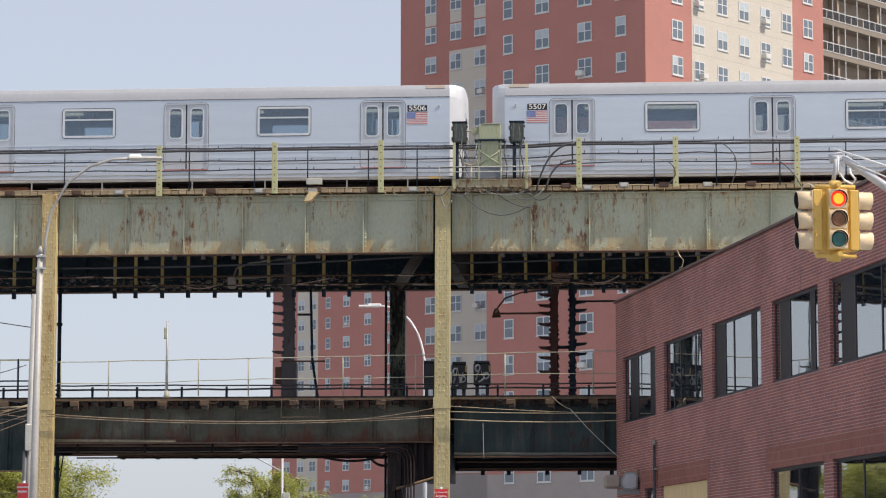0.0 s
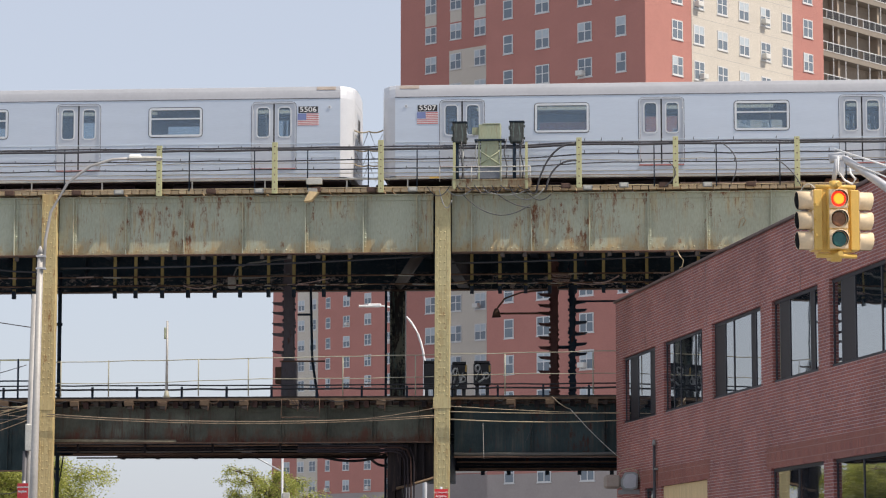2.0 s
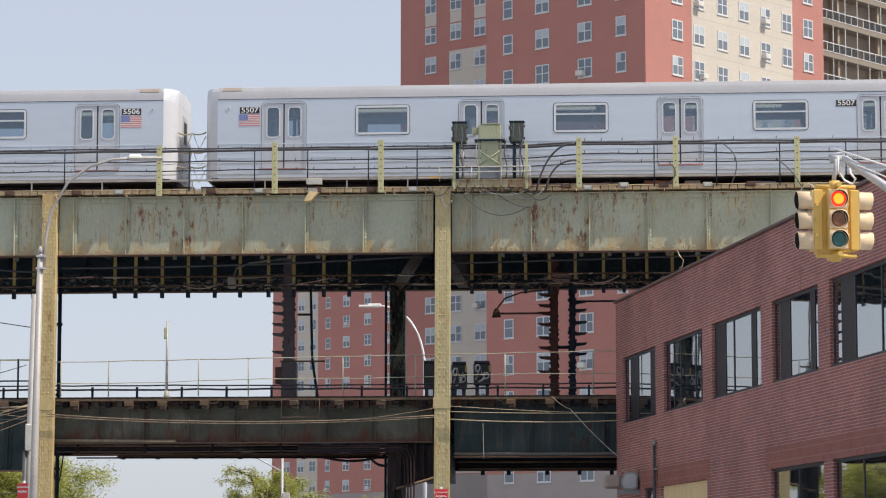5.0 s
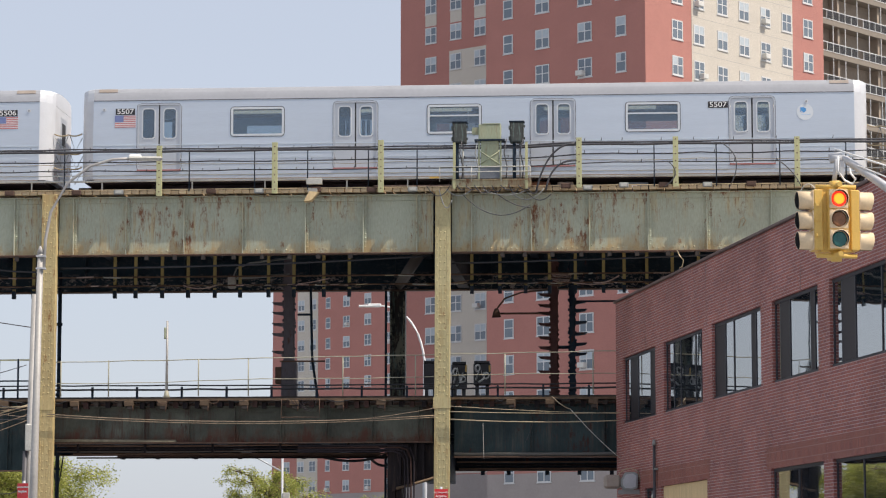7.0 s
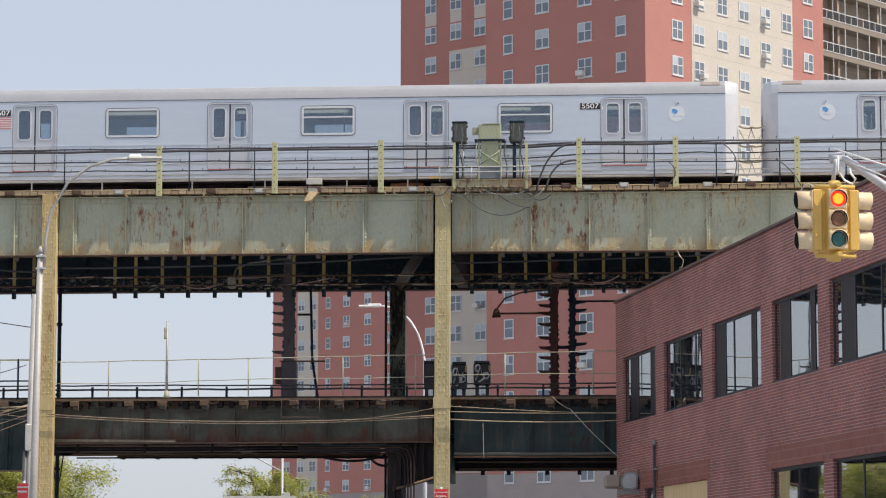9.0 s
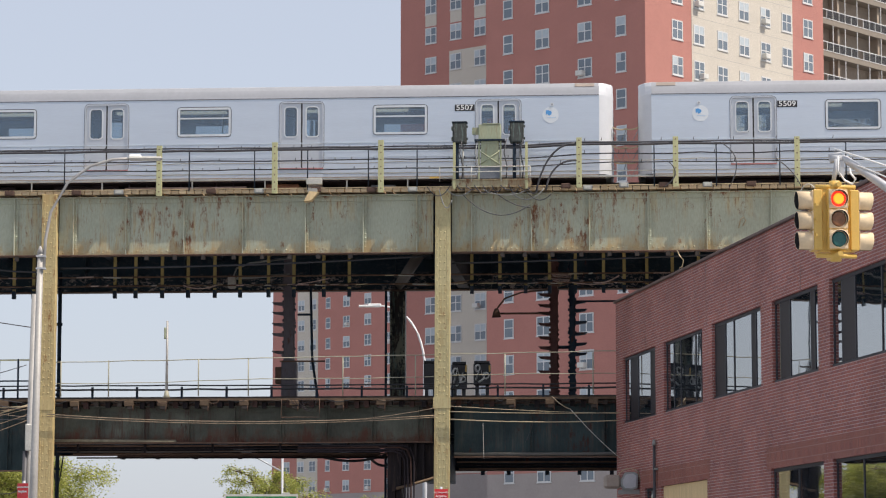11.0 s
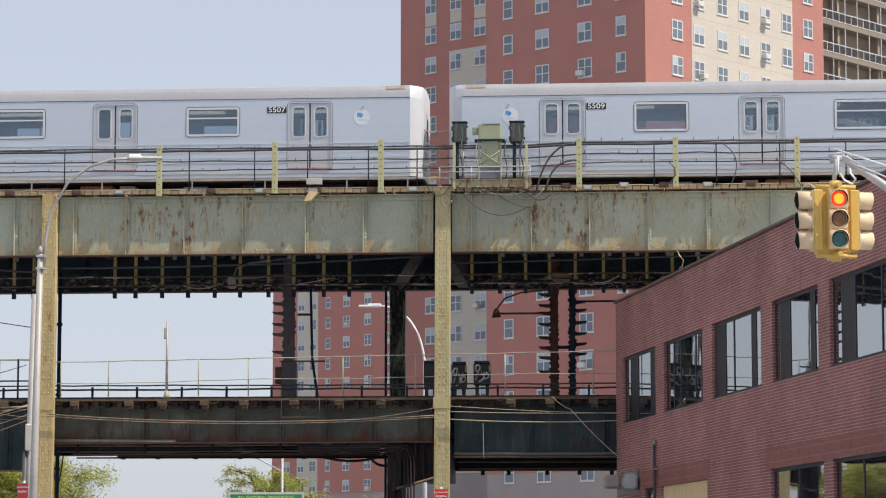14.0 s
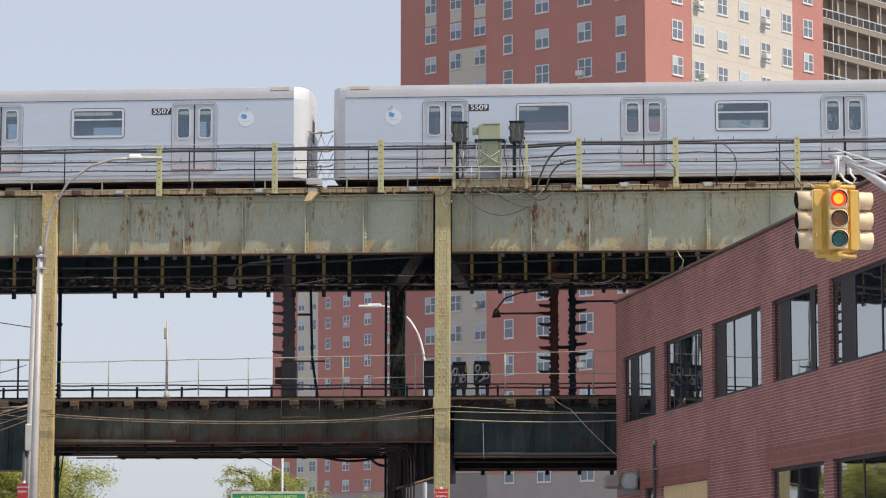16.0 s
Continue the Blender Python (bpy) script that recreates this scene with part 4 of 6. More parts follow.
# track signals of the lower level, with scrawled paint on their cases
for u0, u1, z0, z1, col in ((-0.85, -0.45, 7.35, 8.12, 0), (-0.02, 0.42, 7.35, 8.08, 1), (0.62, 1.12, 7.45, 8.1, 1)):
    s = thing("signal_case", V @ pose((u0 + u1) / 2, 4.0, 6.74), "black track signal case with white scrawled paint", "signal", "lower track signals")
    h = (u1 - u0) / 2
    part("case", B(-h, h, -0.15, 0.15, z0 - 6.74, z1 - 6.74, bev=0.03), M_INK, s)
    part("top_pipe", B(-h * 0.9, h * 0.9, -0.2, 0.1, z1 - 6.74, z1 - 6.68), M_INK, s)
    for e in (-0.6, 0.6):
        part("stand", B(h * e - 0.05, h * e + 0.05, -0.05, 0.05, 0, z0 - 6.74 + 0.05), M_INK, s)
    if col:
        part("scrawl", T([(-h * 0.7, -0.16, z0 - 6.6), (-h * 0.2, -0.16, z1 - 6.85), (h * 0.1, -0.16, z0 - 6.5), (h * 0.5, -0.16, z1 - 7.0), (h * 0.2, -0.16, z0 - 6.55), (-h * 0.4, -0.16, z0 - 6.66)], 0.034, 5), M_LETTER, s, "white scrawled paint")
        part("scrawl", T([(h * 0.45 + 0.09 * math.cos(a), -0.16, z0 - 6.74 + 0.28 + 0.09 * math.sin(a)) for a in [k * 0.7 for k in range(10)]], 0.03, 5), M_LETTER, s)
        part("scrawl", T([(-h * 0.5 + 0.07 * math.cos(a), -0.16, z0 - 6.74 + 0.5 + 0.1 * math.sin(a)) for a in [k * 0.7 for k in range(8)]], 0.032, 5), M_LETTER, s)
        part("reflector", B(h * 0.8, h * 1.02, -0.17, -0.15, 1.1, 1.3), M_YELLOW, s)

# wires that cross in front of the lower girder
for a, b, d, r, mt in (((-10.9, -1.4, 6.33), (-0.1, -1.4, 6.25), 0.19, 0.015, M_SPUN), ((-10.9, -1.4, 6.27), (-0.1, -1.4, 6.2), 0.19, 0.011, M_SPUN), ((0.3, -1.4, 6.14), (4.9, -1.4, 6.09), 0.06, 0.017, M_PALEWIRE), ((1.2, -1.41, 6.03), (1.22, -1.41, 5.05), -0.02, 0.007, M_PIPE), ((2.6, -1.41, 6.1), (2.35, -1.41, 5.5), 0.03, 0.005, M_CABLE), ((0.3, -1.42, 6.5), (4.9, -1.42, 6.28), 0.03, 0.010, M_PALEWIRE), ((3.1, -1.42, 6.75), (3.6, -1.42, 6.4), 0.05, 0.012, M_PALEWIRE), ((3.6, -1.42, 6.4), (4.95, -1.42, 5.05), 0.06, 0.010, M_PIPE), ((-2.5, -1.42, 6.12), (-0.1, -1.42, 6.45), 0.03, 0.009, M_SPUN), ((0.3, -1.42, 6.35), (5.0, -1.42, 6.3), 0.03, 0.012, M_PALEWIRE), ((-16, -1.4, 5.9), (-11.4, -1.4, 6.6), 0.2, 0.02, M_PALEWIRE), ((-16, -1.4, 6.5), (-11.4, -1.4, 6.55), 0.05, 0.02, M_PALEWIRE), ((-14, -1.4, 9.2), (-11.4, -1.4, 8.75), 0.02, 0.015, M_CABLE), ((-14, -1.4, 7.1), (-11.5, -1.4, 7.7), 0.05, 0.012, M_CABLE)):
    solid("overhead_wire", T(sag(a, b, d), r, 6), mt, V, "slack pale overhead wire crossing the street", "wire", "overhead wires")
for k, (u0, u1, d) in enumerate(((-9.0, -3.5, 0.06), (-4.6, -2.4, 0.2), (-3.0, -2.0, 0.35), (-3.2, -1.9, 0.1), (-12.95, -12.6, 0.9))):
    solid("hanging_wire", T(sag((u0, 8.9, 5.67), (u1, 8.9, 5.67), d), 0.045 if d < 0.8 else 0.02, 6), M_BLACK, V, "black cable hanging below the lower deck", "wire", "loose wires")
lm = None
for u in (-10.7, -9.6, -8.4, -7.0, -5.0, -4.3, -3.6, 0.6, 1.4, 2.6, 3.6, 4.6):
    z = 5.54 if u < 0 else 5.02
    if lm is None:
        lm = solid("small_hanger", B(-0.06, 0.06, -0.05, 0.05, 0, 0.18), M_DARKSTEEL, V @ pose(u, 8.95, z), "small dark steel hanger under the lower deck", "bracket", "small hangers")
    else:
        copy_thing(lm, V @ pose(u, 8.95, z))
for z in (5.47, 5.40, 5.33, 5.24):
    solid("conduit_pipe", T([(-10.7, 0.2 + (5.5 - z) * 6, z + 0.02), (-0.3, 0.2 + (5.5 - z) * 6, z)], 0.022), M_BROWNDARK if z != 5.33 else M_RUST, V, "dark rusty conduit under the lower girder", "pipe", "conduits under the deck")
for z in (5.05, 4.98, 4.90):
    solid("conduit_pipe", T([(0.35, 0.2 + (5.1 - z) * 6, z), (9.0, 0.2 + (5.1 - z) * 6, z)], 0.022), M_RUST if z != 4.98 else M_BROWNDARK, V, "dark rusty conduit under the lower girder", "pipe", "conduits under the deck")
for z in (5.42, 5.36):
    solid("conduit_pipe", T([(-10.8, 8.5, z + 0.22), (-2.6, 8.5, z + 0.2)], 0.03), M_RUST, V, "rusty conduit along the lower far girder", "pipe", "conduits under the deck")

# ---------------------------------------------------------------- train
DOORS = ((1.66, 2.88), (7.28, 8.50), (12.88, 14.10), (18.46, 19.70))
WINS = ((4.36, 5.82), (9.97, 11.43), (15.57, 17.03))
ZF, ZS, ZW0, ZW1, ZD1, ZT = 12.98, 13.1, 14.33, 15.10, 15.24, 15.36
LEN = 22.3
M_DISC = plain("pale_disc_film", (0.68, 0.72, 0.75), 0.5, 0.1, 0.05)
M_PALEBLUE = plain("pale_blue_film", (0.45, 0.58, 0.72), 0.5)
M_RIB = plain("fluted_stainless_steel", (0.62, 0.68, 0.735), 0.42, 0.5, 0.05, 1.2, (0.4, 1, 3), 0.0)


def ring_frame(x0, x1, z0, z1, t, y0, y1, r=0.08):
    """A rounded rectangular frame of width t, from y0 to y1."""
    def outline(g):
        pts = []
        for cx, cz, a0 in ((x1 - r, z1 - r, 0), (x0 + r, z1 - r, 90), (x0 + r, z0 + r, 180), (x1 - r, z0 + r, 270)):
            for k in range(4):
                a = radians(a0 + 30 * k)
                pts.append((cx + (r - g) * math.cos(a), cz + (r - g) * math.sin(a)))
        return pts
    bm = bmesh.new()
    loops = [[bm.verts.new((x, y, z)) for x, z in outline(g)] for g, y in ((0, y1), (0, y0), (t, y0), (t, y1))]
    for a, b in zip(loops, loops[1:] + loops[:1]):
        for i in range(len(a)):
            j = (i + 1) % len(a)
            bm.faces.new((a[i], a[j], b[j], b[i]))
    return bm


def subway_car(number, flip, label, plain_window):
    """Stainless car; flip puts the flag end at the other end."""
    car = thing("subway_car", V, label, "train car", "subway train")

    def at(x):
        return LEN - x if flip else x

    def span(a, b):
        return (LEN - b, LEN - a) if flip else (a, b)
    holes = [(*span(a, b), 13.36, ZD1) for a, b in DOORS] + [(*span(a, b), ZW0, ZW1) for a, b in WINS]
    part("side_panel", holed(0.37, LEN - 0.37, ZS, ZT, holes, 0.0, 0.07), M_STEEL, car, "smooth stainless steel side")
    part("side_panel", holed(0.37, LEN - 0.37, ZS, ZT, holes, 2.98, 3.05), M_STEEL, car)
    part("floor_pan", B(0.2, LEN - 0.2, 0.08, 2.97, ZF, ZF + 0.12), M_UNDERCAR, car)
    part("side_sill", B(0.4, LEN - 0.4, -0.006, 0.05, 13.03, 13.098), M_TAN, car, "tan dusty side sill")
    part("drip_rail", B(0.37, LEN - 0.37, -0.012, 0.0, ZT - 0.008, ZT + 0.008), M_CABLE, car)
    part("ceiling_panel", B(0.4, LEN - 0.4, 0.3, 2.75, 15.28, 15.31), M_INNER, car)
    edge = sorted(span(a, b) for a, b in DOORS)
    xs = [0.37] + [v for p in edge for v in p] + [LEN - 0.37]
    for x0, x1 in zip(xs[::2], xs[1::2]):
        for z in (13.18, 13.34, 13.50, 13.66, 13.82, 13.96):
            part("flute", B(x0 + 0.02, x1 - 0.02, -0.007, 0.001, z, z + 0.022), M_RIB, car)
    for x in (4.2, 9.5, 14.8, 20.0):
        part("ceiling_tube", B(x - 1.6, x + 1.6, 1.4, 1.65, 15.22, 15.27), M_TUBE, car, "lit ceiling tube")
    part("belt_rail", B(0.37, LEN - 0.37, -0.012, 0.0, 14.06, 14.085), M_RIB, car)
    # roof: a vaulted shell with hipped ends
    prof = [(0.0, ZT), (0.02, ZT + 0.11), (0.055, ZT + 0.25), (0.105, ZT + 0.35), (0.28, ZT + 0.39), (0.7, ZT + 0.42), (1.1, ZT + 0.44)]
    prof += [(3.05 - v, z) for v, z in prof[::-1]]
    bm = bmesh.new()
    rows = [[bm.verts.new((x, v, z)) for v, z in prof] for x in (0.375, LEN - 0.375)]
    for i in range(len(prof) - 1):
        bm.faces.new((rows[0][i], rows[0][i + 1], rows[1][i + 1], rows[1][i])).smooth = i not in (2, len(prof) - 4)
    part("roof", bm, M_ROOF, car, "pale grey vaulted roof")
    for x0, s in ((0.0, 1), (LEN, -1)):
        bm = bmesh.new()
        rows = [[bm.verts.new((x0 + s * x, v + inset * (1.525 - v) / 1.525, z - inset * 0.10)) for v, z in prof] for x, inset in ((0.0, 0.42), (0.05, 0.27), (0.19, 0.09), (0.375, 0.0))]
        for a, b in zip(rows, rows[1:]):
            for i in range(len(a) - 1):
                bm.faces.new((a[i], a[i + 1], b[i + 1], b[i]))
        bm.faces.new(rows[0])
        part("roof_end", bm, M_ENDCAP, car, "pale bevelled roof end")
    # bevelled ends
    for e in (0, 1):
        s = -1 if e else 1
        x0 = LEN if e else 0.0
        c = part("end_panel", B(min(x0, x0 + s * 0.06), max(x0, x0 + s * 0.06), 0.42, 2.63, ZS, ZT - 0.05), M_ENDCAP, car, "pale end wall")
        part("end_door", B(min(x0 - s * 0.012, x0), max(x0 - s * 0.012, x0), 1.15, 1.9, ZS + 0.1, 15.1), M_DOORSTEEL, c)
        part("door_pane", B(min(x0 - s * 0.02, x0 - s * 0.013), max(x0 - s * 0.02, x0 - s * 0.013), 1.3, 1.75, 14.3, 14.95), M_GASKET, c)
        for f in (0, 1):
            bm = bmesh.new()
            cs = [(0.0, 0.42), (0.05, 0.27), (0.19, 0.09), (0.375, 0.0)]
            lo = [bm.verts.new((x0 + s * a, 3.05 - b if f else b, ZS)) for a, b in cs]
            hi = [bm.verts.new((x0 + s * a, 3.05 - b if f else b, ZT + 0.004 - 0.10 * b)) for a, b in cs]
            for i in range(3):
                bm.faces.new((lo[i], lo[i + 1], hi[i + 1], hi[i])).smooth = True
            part("corner_post", bm, M_ENDCAP, car, "white rounded corner panel")
        bm = bmesh.new()
        a, b = x0 + s * 0.78 - 0.27, x0 + s * 0.78 + 0.27
        lo, hi = (0.056, ZT + 0.25), (0.104, ZT + 0.346)
        q = [bm.verts.new((x, y, z)) for x, (y, z) in ((a, lo), (b, lo), (b, hi), (a, hi))]
        r = [bm.verts.new((x, y - 0.012, z + 0.006)) for x, (y, z) in ((a, lo), (b, lo), (b, hi), (a, hi))]
        bm.faces.new(r)
        for i in range(4):
            bm.faces.new((q[i], q[(i + 1) % 4], r[(i + 1) % 4], r[i]))
        part("roof_vent", bm, M_TAN, car, "tan vent cover on the roof edge")
        logo_end = bool(e) != flip
        lx = x0 + s * (1.70 if logo_end else 0.68)
        lp = part("marker_lamp", T([(lx, -0.02, 15.10), (lx, 0.0, 15.10)], 0.05, 10), M_RIM, car)
        part("lamp_lens", T([(lx, -0.026, 15.10), (lx, -0.02, 15.10)], 0.03, 10), M_ROOF, lp)
        part("coupler", B(min(x0 + s * 0.3, x0 - s * 0.3), max(x0 + s * 0.3, x0 - s * 0.3), 1.35, 1.7, 12.85, 13.05), M_UNDER, car)
        for z, y in ((14.47, 0.3), (13.95, 0.4), (13.5, 0.3)):
            part("safety_chain", T(sag((x0, y, z), (x0 - s * 0.41, y, z - 0.03), 0.05, 6), 0.022, 6), M_PALEWIRE, car)
            part("gate_spring", T([(x0 - s * 0.02, y + 0.1, z - 0.1), (x0 - s * 0.22, y + 0.1, z - 0.48), (x0 - s * 0.38, y + 0.1, z - 0.05)], 0.013, 5), M_BOXGREY, car)
    # doors
    for a, b in DOORS:
        a, b = span(a, b)
        mid = (a + b) / 2
        for x0, x1 in ((a + 0.02, mid - 0.022), (mid + 0.022, b - 0.02)):
            bm = bmesh.new()
            wx0, wx1, wz0, wz1 = (x0 + x1) / 2 - 0.18, (x0 + x1) / 2 + 0.18, 14.26, 15.12
            box(bm, x0, wx0, 0.02, 0.05, 13.365, ZD1 - 0.02)
            box(bm, wx1, x1, 0.02, 0.05, 13.365, ZD1 - 0.02)
            box(bm, wx0, wx1, 0.02, 0.05, 13.365, wz0)
            box(bm, wx0, wx1, 0.02, 0.05, wz1, ZD1 - 0.02)
            d = part("door_leaf", bm, M_DOORSTEEL, car, "sliding door leaf with a tall window")
            part("rim", ring_frame(wx0 - 0.02, wx1 + 0.02, wz0 - 0.02, wz1 + 0.02, 0.035, 0.005, 0.02, 0.11), M_RIM, d)
            part("pane", B(wx0, wx1, 0.03, 0.036, wz0, wz1), M_TRAINGLASS, d)
            part("far_leaf", B(x0, x1, 3.0, 3.03, 13.2, 14.26), M_DOORSTEEL, d)
            part("far_leaf", B(x0, wx0, 3.0, 3.03, 14.26, ZD1 - 0.02), M_DOORSTEEL, d)
            part("far_leaf", B(wx1, x1, 3.0, 3.03, 14.26, ZD1 - 0.02), M_DOORSTEEL, d)
        part("door_seal", B(mid - 0.0215, mid + 0.0215, 0.025, 0.05, 13.365, ZD1 - 0.01), M_GASKET, car)
        part("door_sill", B(a - 0.02, b + 0.02, -0.03, 0.05, 13.325, 13.362), M_STRIPE, car, "dull red door sill")
        part("door_frame", ring_frame(a - 0.025, b + 0.025, 13.33, ZD1 + 0.025, 0.04, -0.012, 0.03, 0.12), M_DOORSTEEL, car, "pale rounded door frame")
        # thin dark ring drawn as the shadow line round the doorway
        part("frame_shadow_line", ring_frame(a - 0.038, b + 0.038, 13.32, ZD1 + 0.038, 0.014, -0.003, 0.001, 0.135), M_CABLE, car)
    # windows
    for i, (a, b) in enumerate(WINS):
        a, b = span(a, b)
        w = part("window", ring_frame(a - 0.03, b + 0.03, ZW0 - 0.03, ZW1 + 0.03, 0.06, -0.015, 0.03), M_RIM, car, "pale rounded window frame")
        part("pane", B(a, b, 0.03, 0.036, ZW0, ZW1), M_TRAINGLASS, w)
        part("outer_seal", ring_frame(a - 0.05, b + 0.05, ZW0 - 0.05, ZW1 + 0.05, 0.018, -0.008, 0.0, 0.1), M_CABLE, w)
        if i != plain_window:
            part("transom", B(a + 0.03, b - 0.03, -0.005, 0.03, 14.80, 14.84), M_RIM, w)
    # seats along both walls
    for a, b in WINS:
        a, b = span(a, b)
        part("seat", B(a - 0.5, a + 0.85, 0.55, 0.62, 13.5, 14.3, bev=0.03), M_SEAT, car, "orange moulded seat back")
        part("seat", B(b - 0.4, b + 0.4, 2.35, 2.9, 13.5, 14.35, bev=0.03), M_SEAT, car)
    for k in range(5):
        part("grab_pole", T([(2.4 + 4.3 * k, 1.5, 13.1), (2.4 + 4.3 * k, 1.5, 15.28)], 0.02, 6), M_RIM, car)
    # numbers, flag, roundel
    n1 = at(1.29)
    pl = part("number_plate_panel", B(n1 - 0.28, n1 + 0.28, -0.008, 0.0, 14.945, 15.13), M_INK, car, "black panel with the car number")
    words("number", number, 0.205, M_LETTER, pl, n1, -0.01, 15.0375, wide=1.2)
    n2 = at(18.13)
    pl = part("number_plate_panel", B(n2 - 0.28, n2 + 0.28, -0.008, 0.0, 14.945, 15.13), M_INK, car, "black panel with the car number")
    words("number", number, 0.205, M_LETTER, pl, n2, -0.01, 15.0375, wide=1.2)
    fl = part("flag_decal", B(n1 - 0.30, n1 + 0.30, -0.006, 0.0, 14.585, 14.925), M_LETTER, car, "striped flag decal with a blue corner")
    for k in range(7):
        part("red_stripe", B(n1 - 0.30, n1 + 0.30, -0.010, -0.006, 14.585 + 0.0523 * k, 14.585 + 0.0523 * k + 0.026), M_FLAGRED, fl)
    part("blue_corner", B(n1 - 0.30, n1 - 0.05, -0.013, -0.0102, 14.74, 14.925), M_FLAGBLUE, fl)
    n3 = at(20.56)
    disc = [(n3 + 0.23 * math.cos(k * math.pi / 14), 14.80 + 0.23 * math.sin(k * math.pi / 14)) for k in range(28)]
    lg = part("roundel_decal", prism(bmesh.new(), disc, -0.006, 0.0), M_DISC, car, "white disc decal with a blue shape")
    part("blue_shape", prism(bmesh.new(), [(n3 - 0.13, 14.79), (n3 - 0.13, 14.93), (n3 - 0.05, 14.935), (n3 + 0.02, 14.90), (n3 + 0.035, 14.85), (n3 + 0.0, 14.80), (n3 - 0.06, 14.785), (n3 - 0.09, 14.84)], -0.010, -0.006), M_LOGOBLUE, lg)
    part("grey_bars", B(n3 - 0.10, n3 + 0.15, -0.010, -0.006, 14.72, 14.738), M_PALEBLUE, lg)
    # underframe and wheels
    part("equipment_box", B(*span(6.3, 8.2), 0.4, 2.7, 12.70, 12.978, bev=0.02), M_UNDERCAR, car)
    part("equipment_box", B(*span(13.6, 14.05), 0.25, 2.7, 12.60, 12.93, bev=0.02), M_TAN, car, "dusty brown equipment box")
    part("motor_case", B(*span(12.45, 13.4), 0.22, 1.2, 12.60, 12.95, bev=0.04), M_MOTOR, car, "rust-orange motor case")
    bt = part("battery_box", B(*span(15.45, 16.15), 0.15, 0.8, 12.58, 12.88, bev=0.015), M_BATTERY, car, "blue-grey battery box")
    part("label_plate", B(*span(15.68, 15.85), 0.144, 0.15, 12.66, 12.80), M_LETTER, bt)
    part("underfloor_pipe", T([(at(8.4), 0.2, 12.86), (at(10.2), 0.2, 12.85), (at(11.9), 0.2, 12.86)], 0.022, 8), M_PALEPINK, car)
    for k in range(7):
        part("pipe_hanger", B(*span(8.5 + 0.5 * k, 8.54 + 0.5 * k), 0.2, 0.25, 12.72, 12.978), M_UNDERCAR, car)
    for x in (3.6, 18.7):
        bg = part("bogie", B(x - 1.6, x + 1.6, 0.35, 0.5, 12.74, 12.96, bev=0.02), M_UNDERCAR, car)
        for dx in (-1.05, 1.05):
            part("wheel", T([(x + dx, 0.68, 12.89), (x + dx, 0.82, 12.89)], 0.115, 14), M_RUST, bg)
            part("journal_box", B(x + dx - 0.16, x + dx + 0.16, 0.26, 0.36, 12.64, 12.86, bev=0.03), M_UNDER, bg)
    return car


CARS = [(subway_car("5506", True, "stainless steel subway car with flag decal, coupled in the train", -1), -23.12),
        (subway_car("5507", False, "stainless steel subway car between two others, flag decal at one end", 0), 0.0),
        (subway_car("5509", True, "stainless steel subway car with white roundel, coupled behind", 2), 23.03)]

pfm = thing("cable_cradle", V @ pose(-4.4, -1.15, 6.23), "thin rectangular cradle of pipe holding cables under the walkway", "cable cradle")
part("frame_bar", T([(0, 0, 0.5), (0, 0, 0), (1.06, 0, 0), (1.06, 0, 0.5)], 0.011, 6), M_RUST, pfm)
for k in range(5):
    part("frame_cable", T(sag((0.15 + 0.1 * k, 0.05, 0.5), (0.7 + 0.07 * k, 0.05, 0.5), 0.14 + 0.05 * k, 8), 0.009, 6), M_UNDERCAR, pfm)
rng = random.Random(77)
for k in range(5):
    a = (-13.4 + rng.uniform(-0.4, 0.4), -1.45, 6.2 + 0.2 * k + rng.uniform(-0.1, 0.1))
    b = (-11.45 + rng.uniform(-0.1, 0.05), -1.45, 6.0 + 0.22 * k + rng.uniform(-0.3, 0.3))
    solid("service_wire", T(sag(a, b, rng.uniform(0.0, 0.05), 8), 0.009, 5), rng.choice((M_SPUN, M_CABLE, M_CABLE)), V, "thin service wire tangled at the utility pole", "wire", "service wires")

for z0, z1 in ((6.05, 6.5), (5.7, 6.35), (5.45, 6.2), (6.3, 6.55), (4.4, 4.15), (4.7, 4.3)):
    solid("service_wire", T(sag((-13.6, -1.45, z0), (-11.35, -1.45, z1), 0.04 if z0 > 5 else 0.35, 8), 0.010, 5), M_SPUN if z0 > 5 else M_CABLE, V, "thin service wire running to the utility pole", "wire", "service wires")

# ---------------------------------------------------------------- corner building
OPEN_UP = [(0.87, 4.83), (5.78, 9.87), (10.84, 15.26), (16.19, 19.75), (20.59, 24.35), (25.2, 29.0)]
ROOF = 9.33
cbld = thing("corner_building", W, "two-storey dark red brick building with ribbon windows", "building", kind="structure")
DEPTH, XEND = 14.0, 30.0


LOW = [(3.45, 4.72), (5.4, 10.22), (15.95, 20.0), (20.66, 24.3), (25.0, 28.8)]
part("street_wall", holed(0, XEND, 0, ROOF, [(a, b, 2.4, 4.12) for a, b in LOW] + [(a, b, 5.97, 7.75) for a, b in OPEN_UP], 0, 0.30), M_BRICK, cbld, "dark red brick wall with pale joints")
part("end_wall", B(0, 0.3, 0.302, DEPTH, 0, ROOF), M_BRICK, cbld)
part("near_wall", B(XEND - 0.3, XEND, 0.302, DEPTH, 0, ROOF), M_BRICK, cbld)
part("rear_wall", B(0.302, XEND - 0.302, DEPTH - 0.3, DEPTH, 0, ROOF), M_BRICK, cbld)
part("roof_slab", B(0.302, XEND - 0.302, 0.302, DEPTH - 0.302, 8.3, 8.5), M_CONCRETE, cbld)
part("floor_slab", B(0.302, XEND - 0.302, 0.302, DEPTH - 0.302, 5.0, 5.2), M_CONCRETE, cbld)
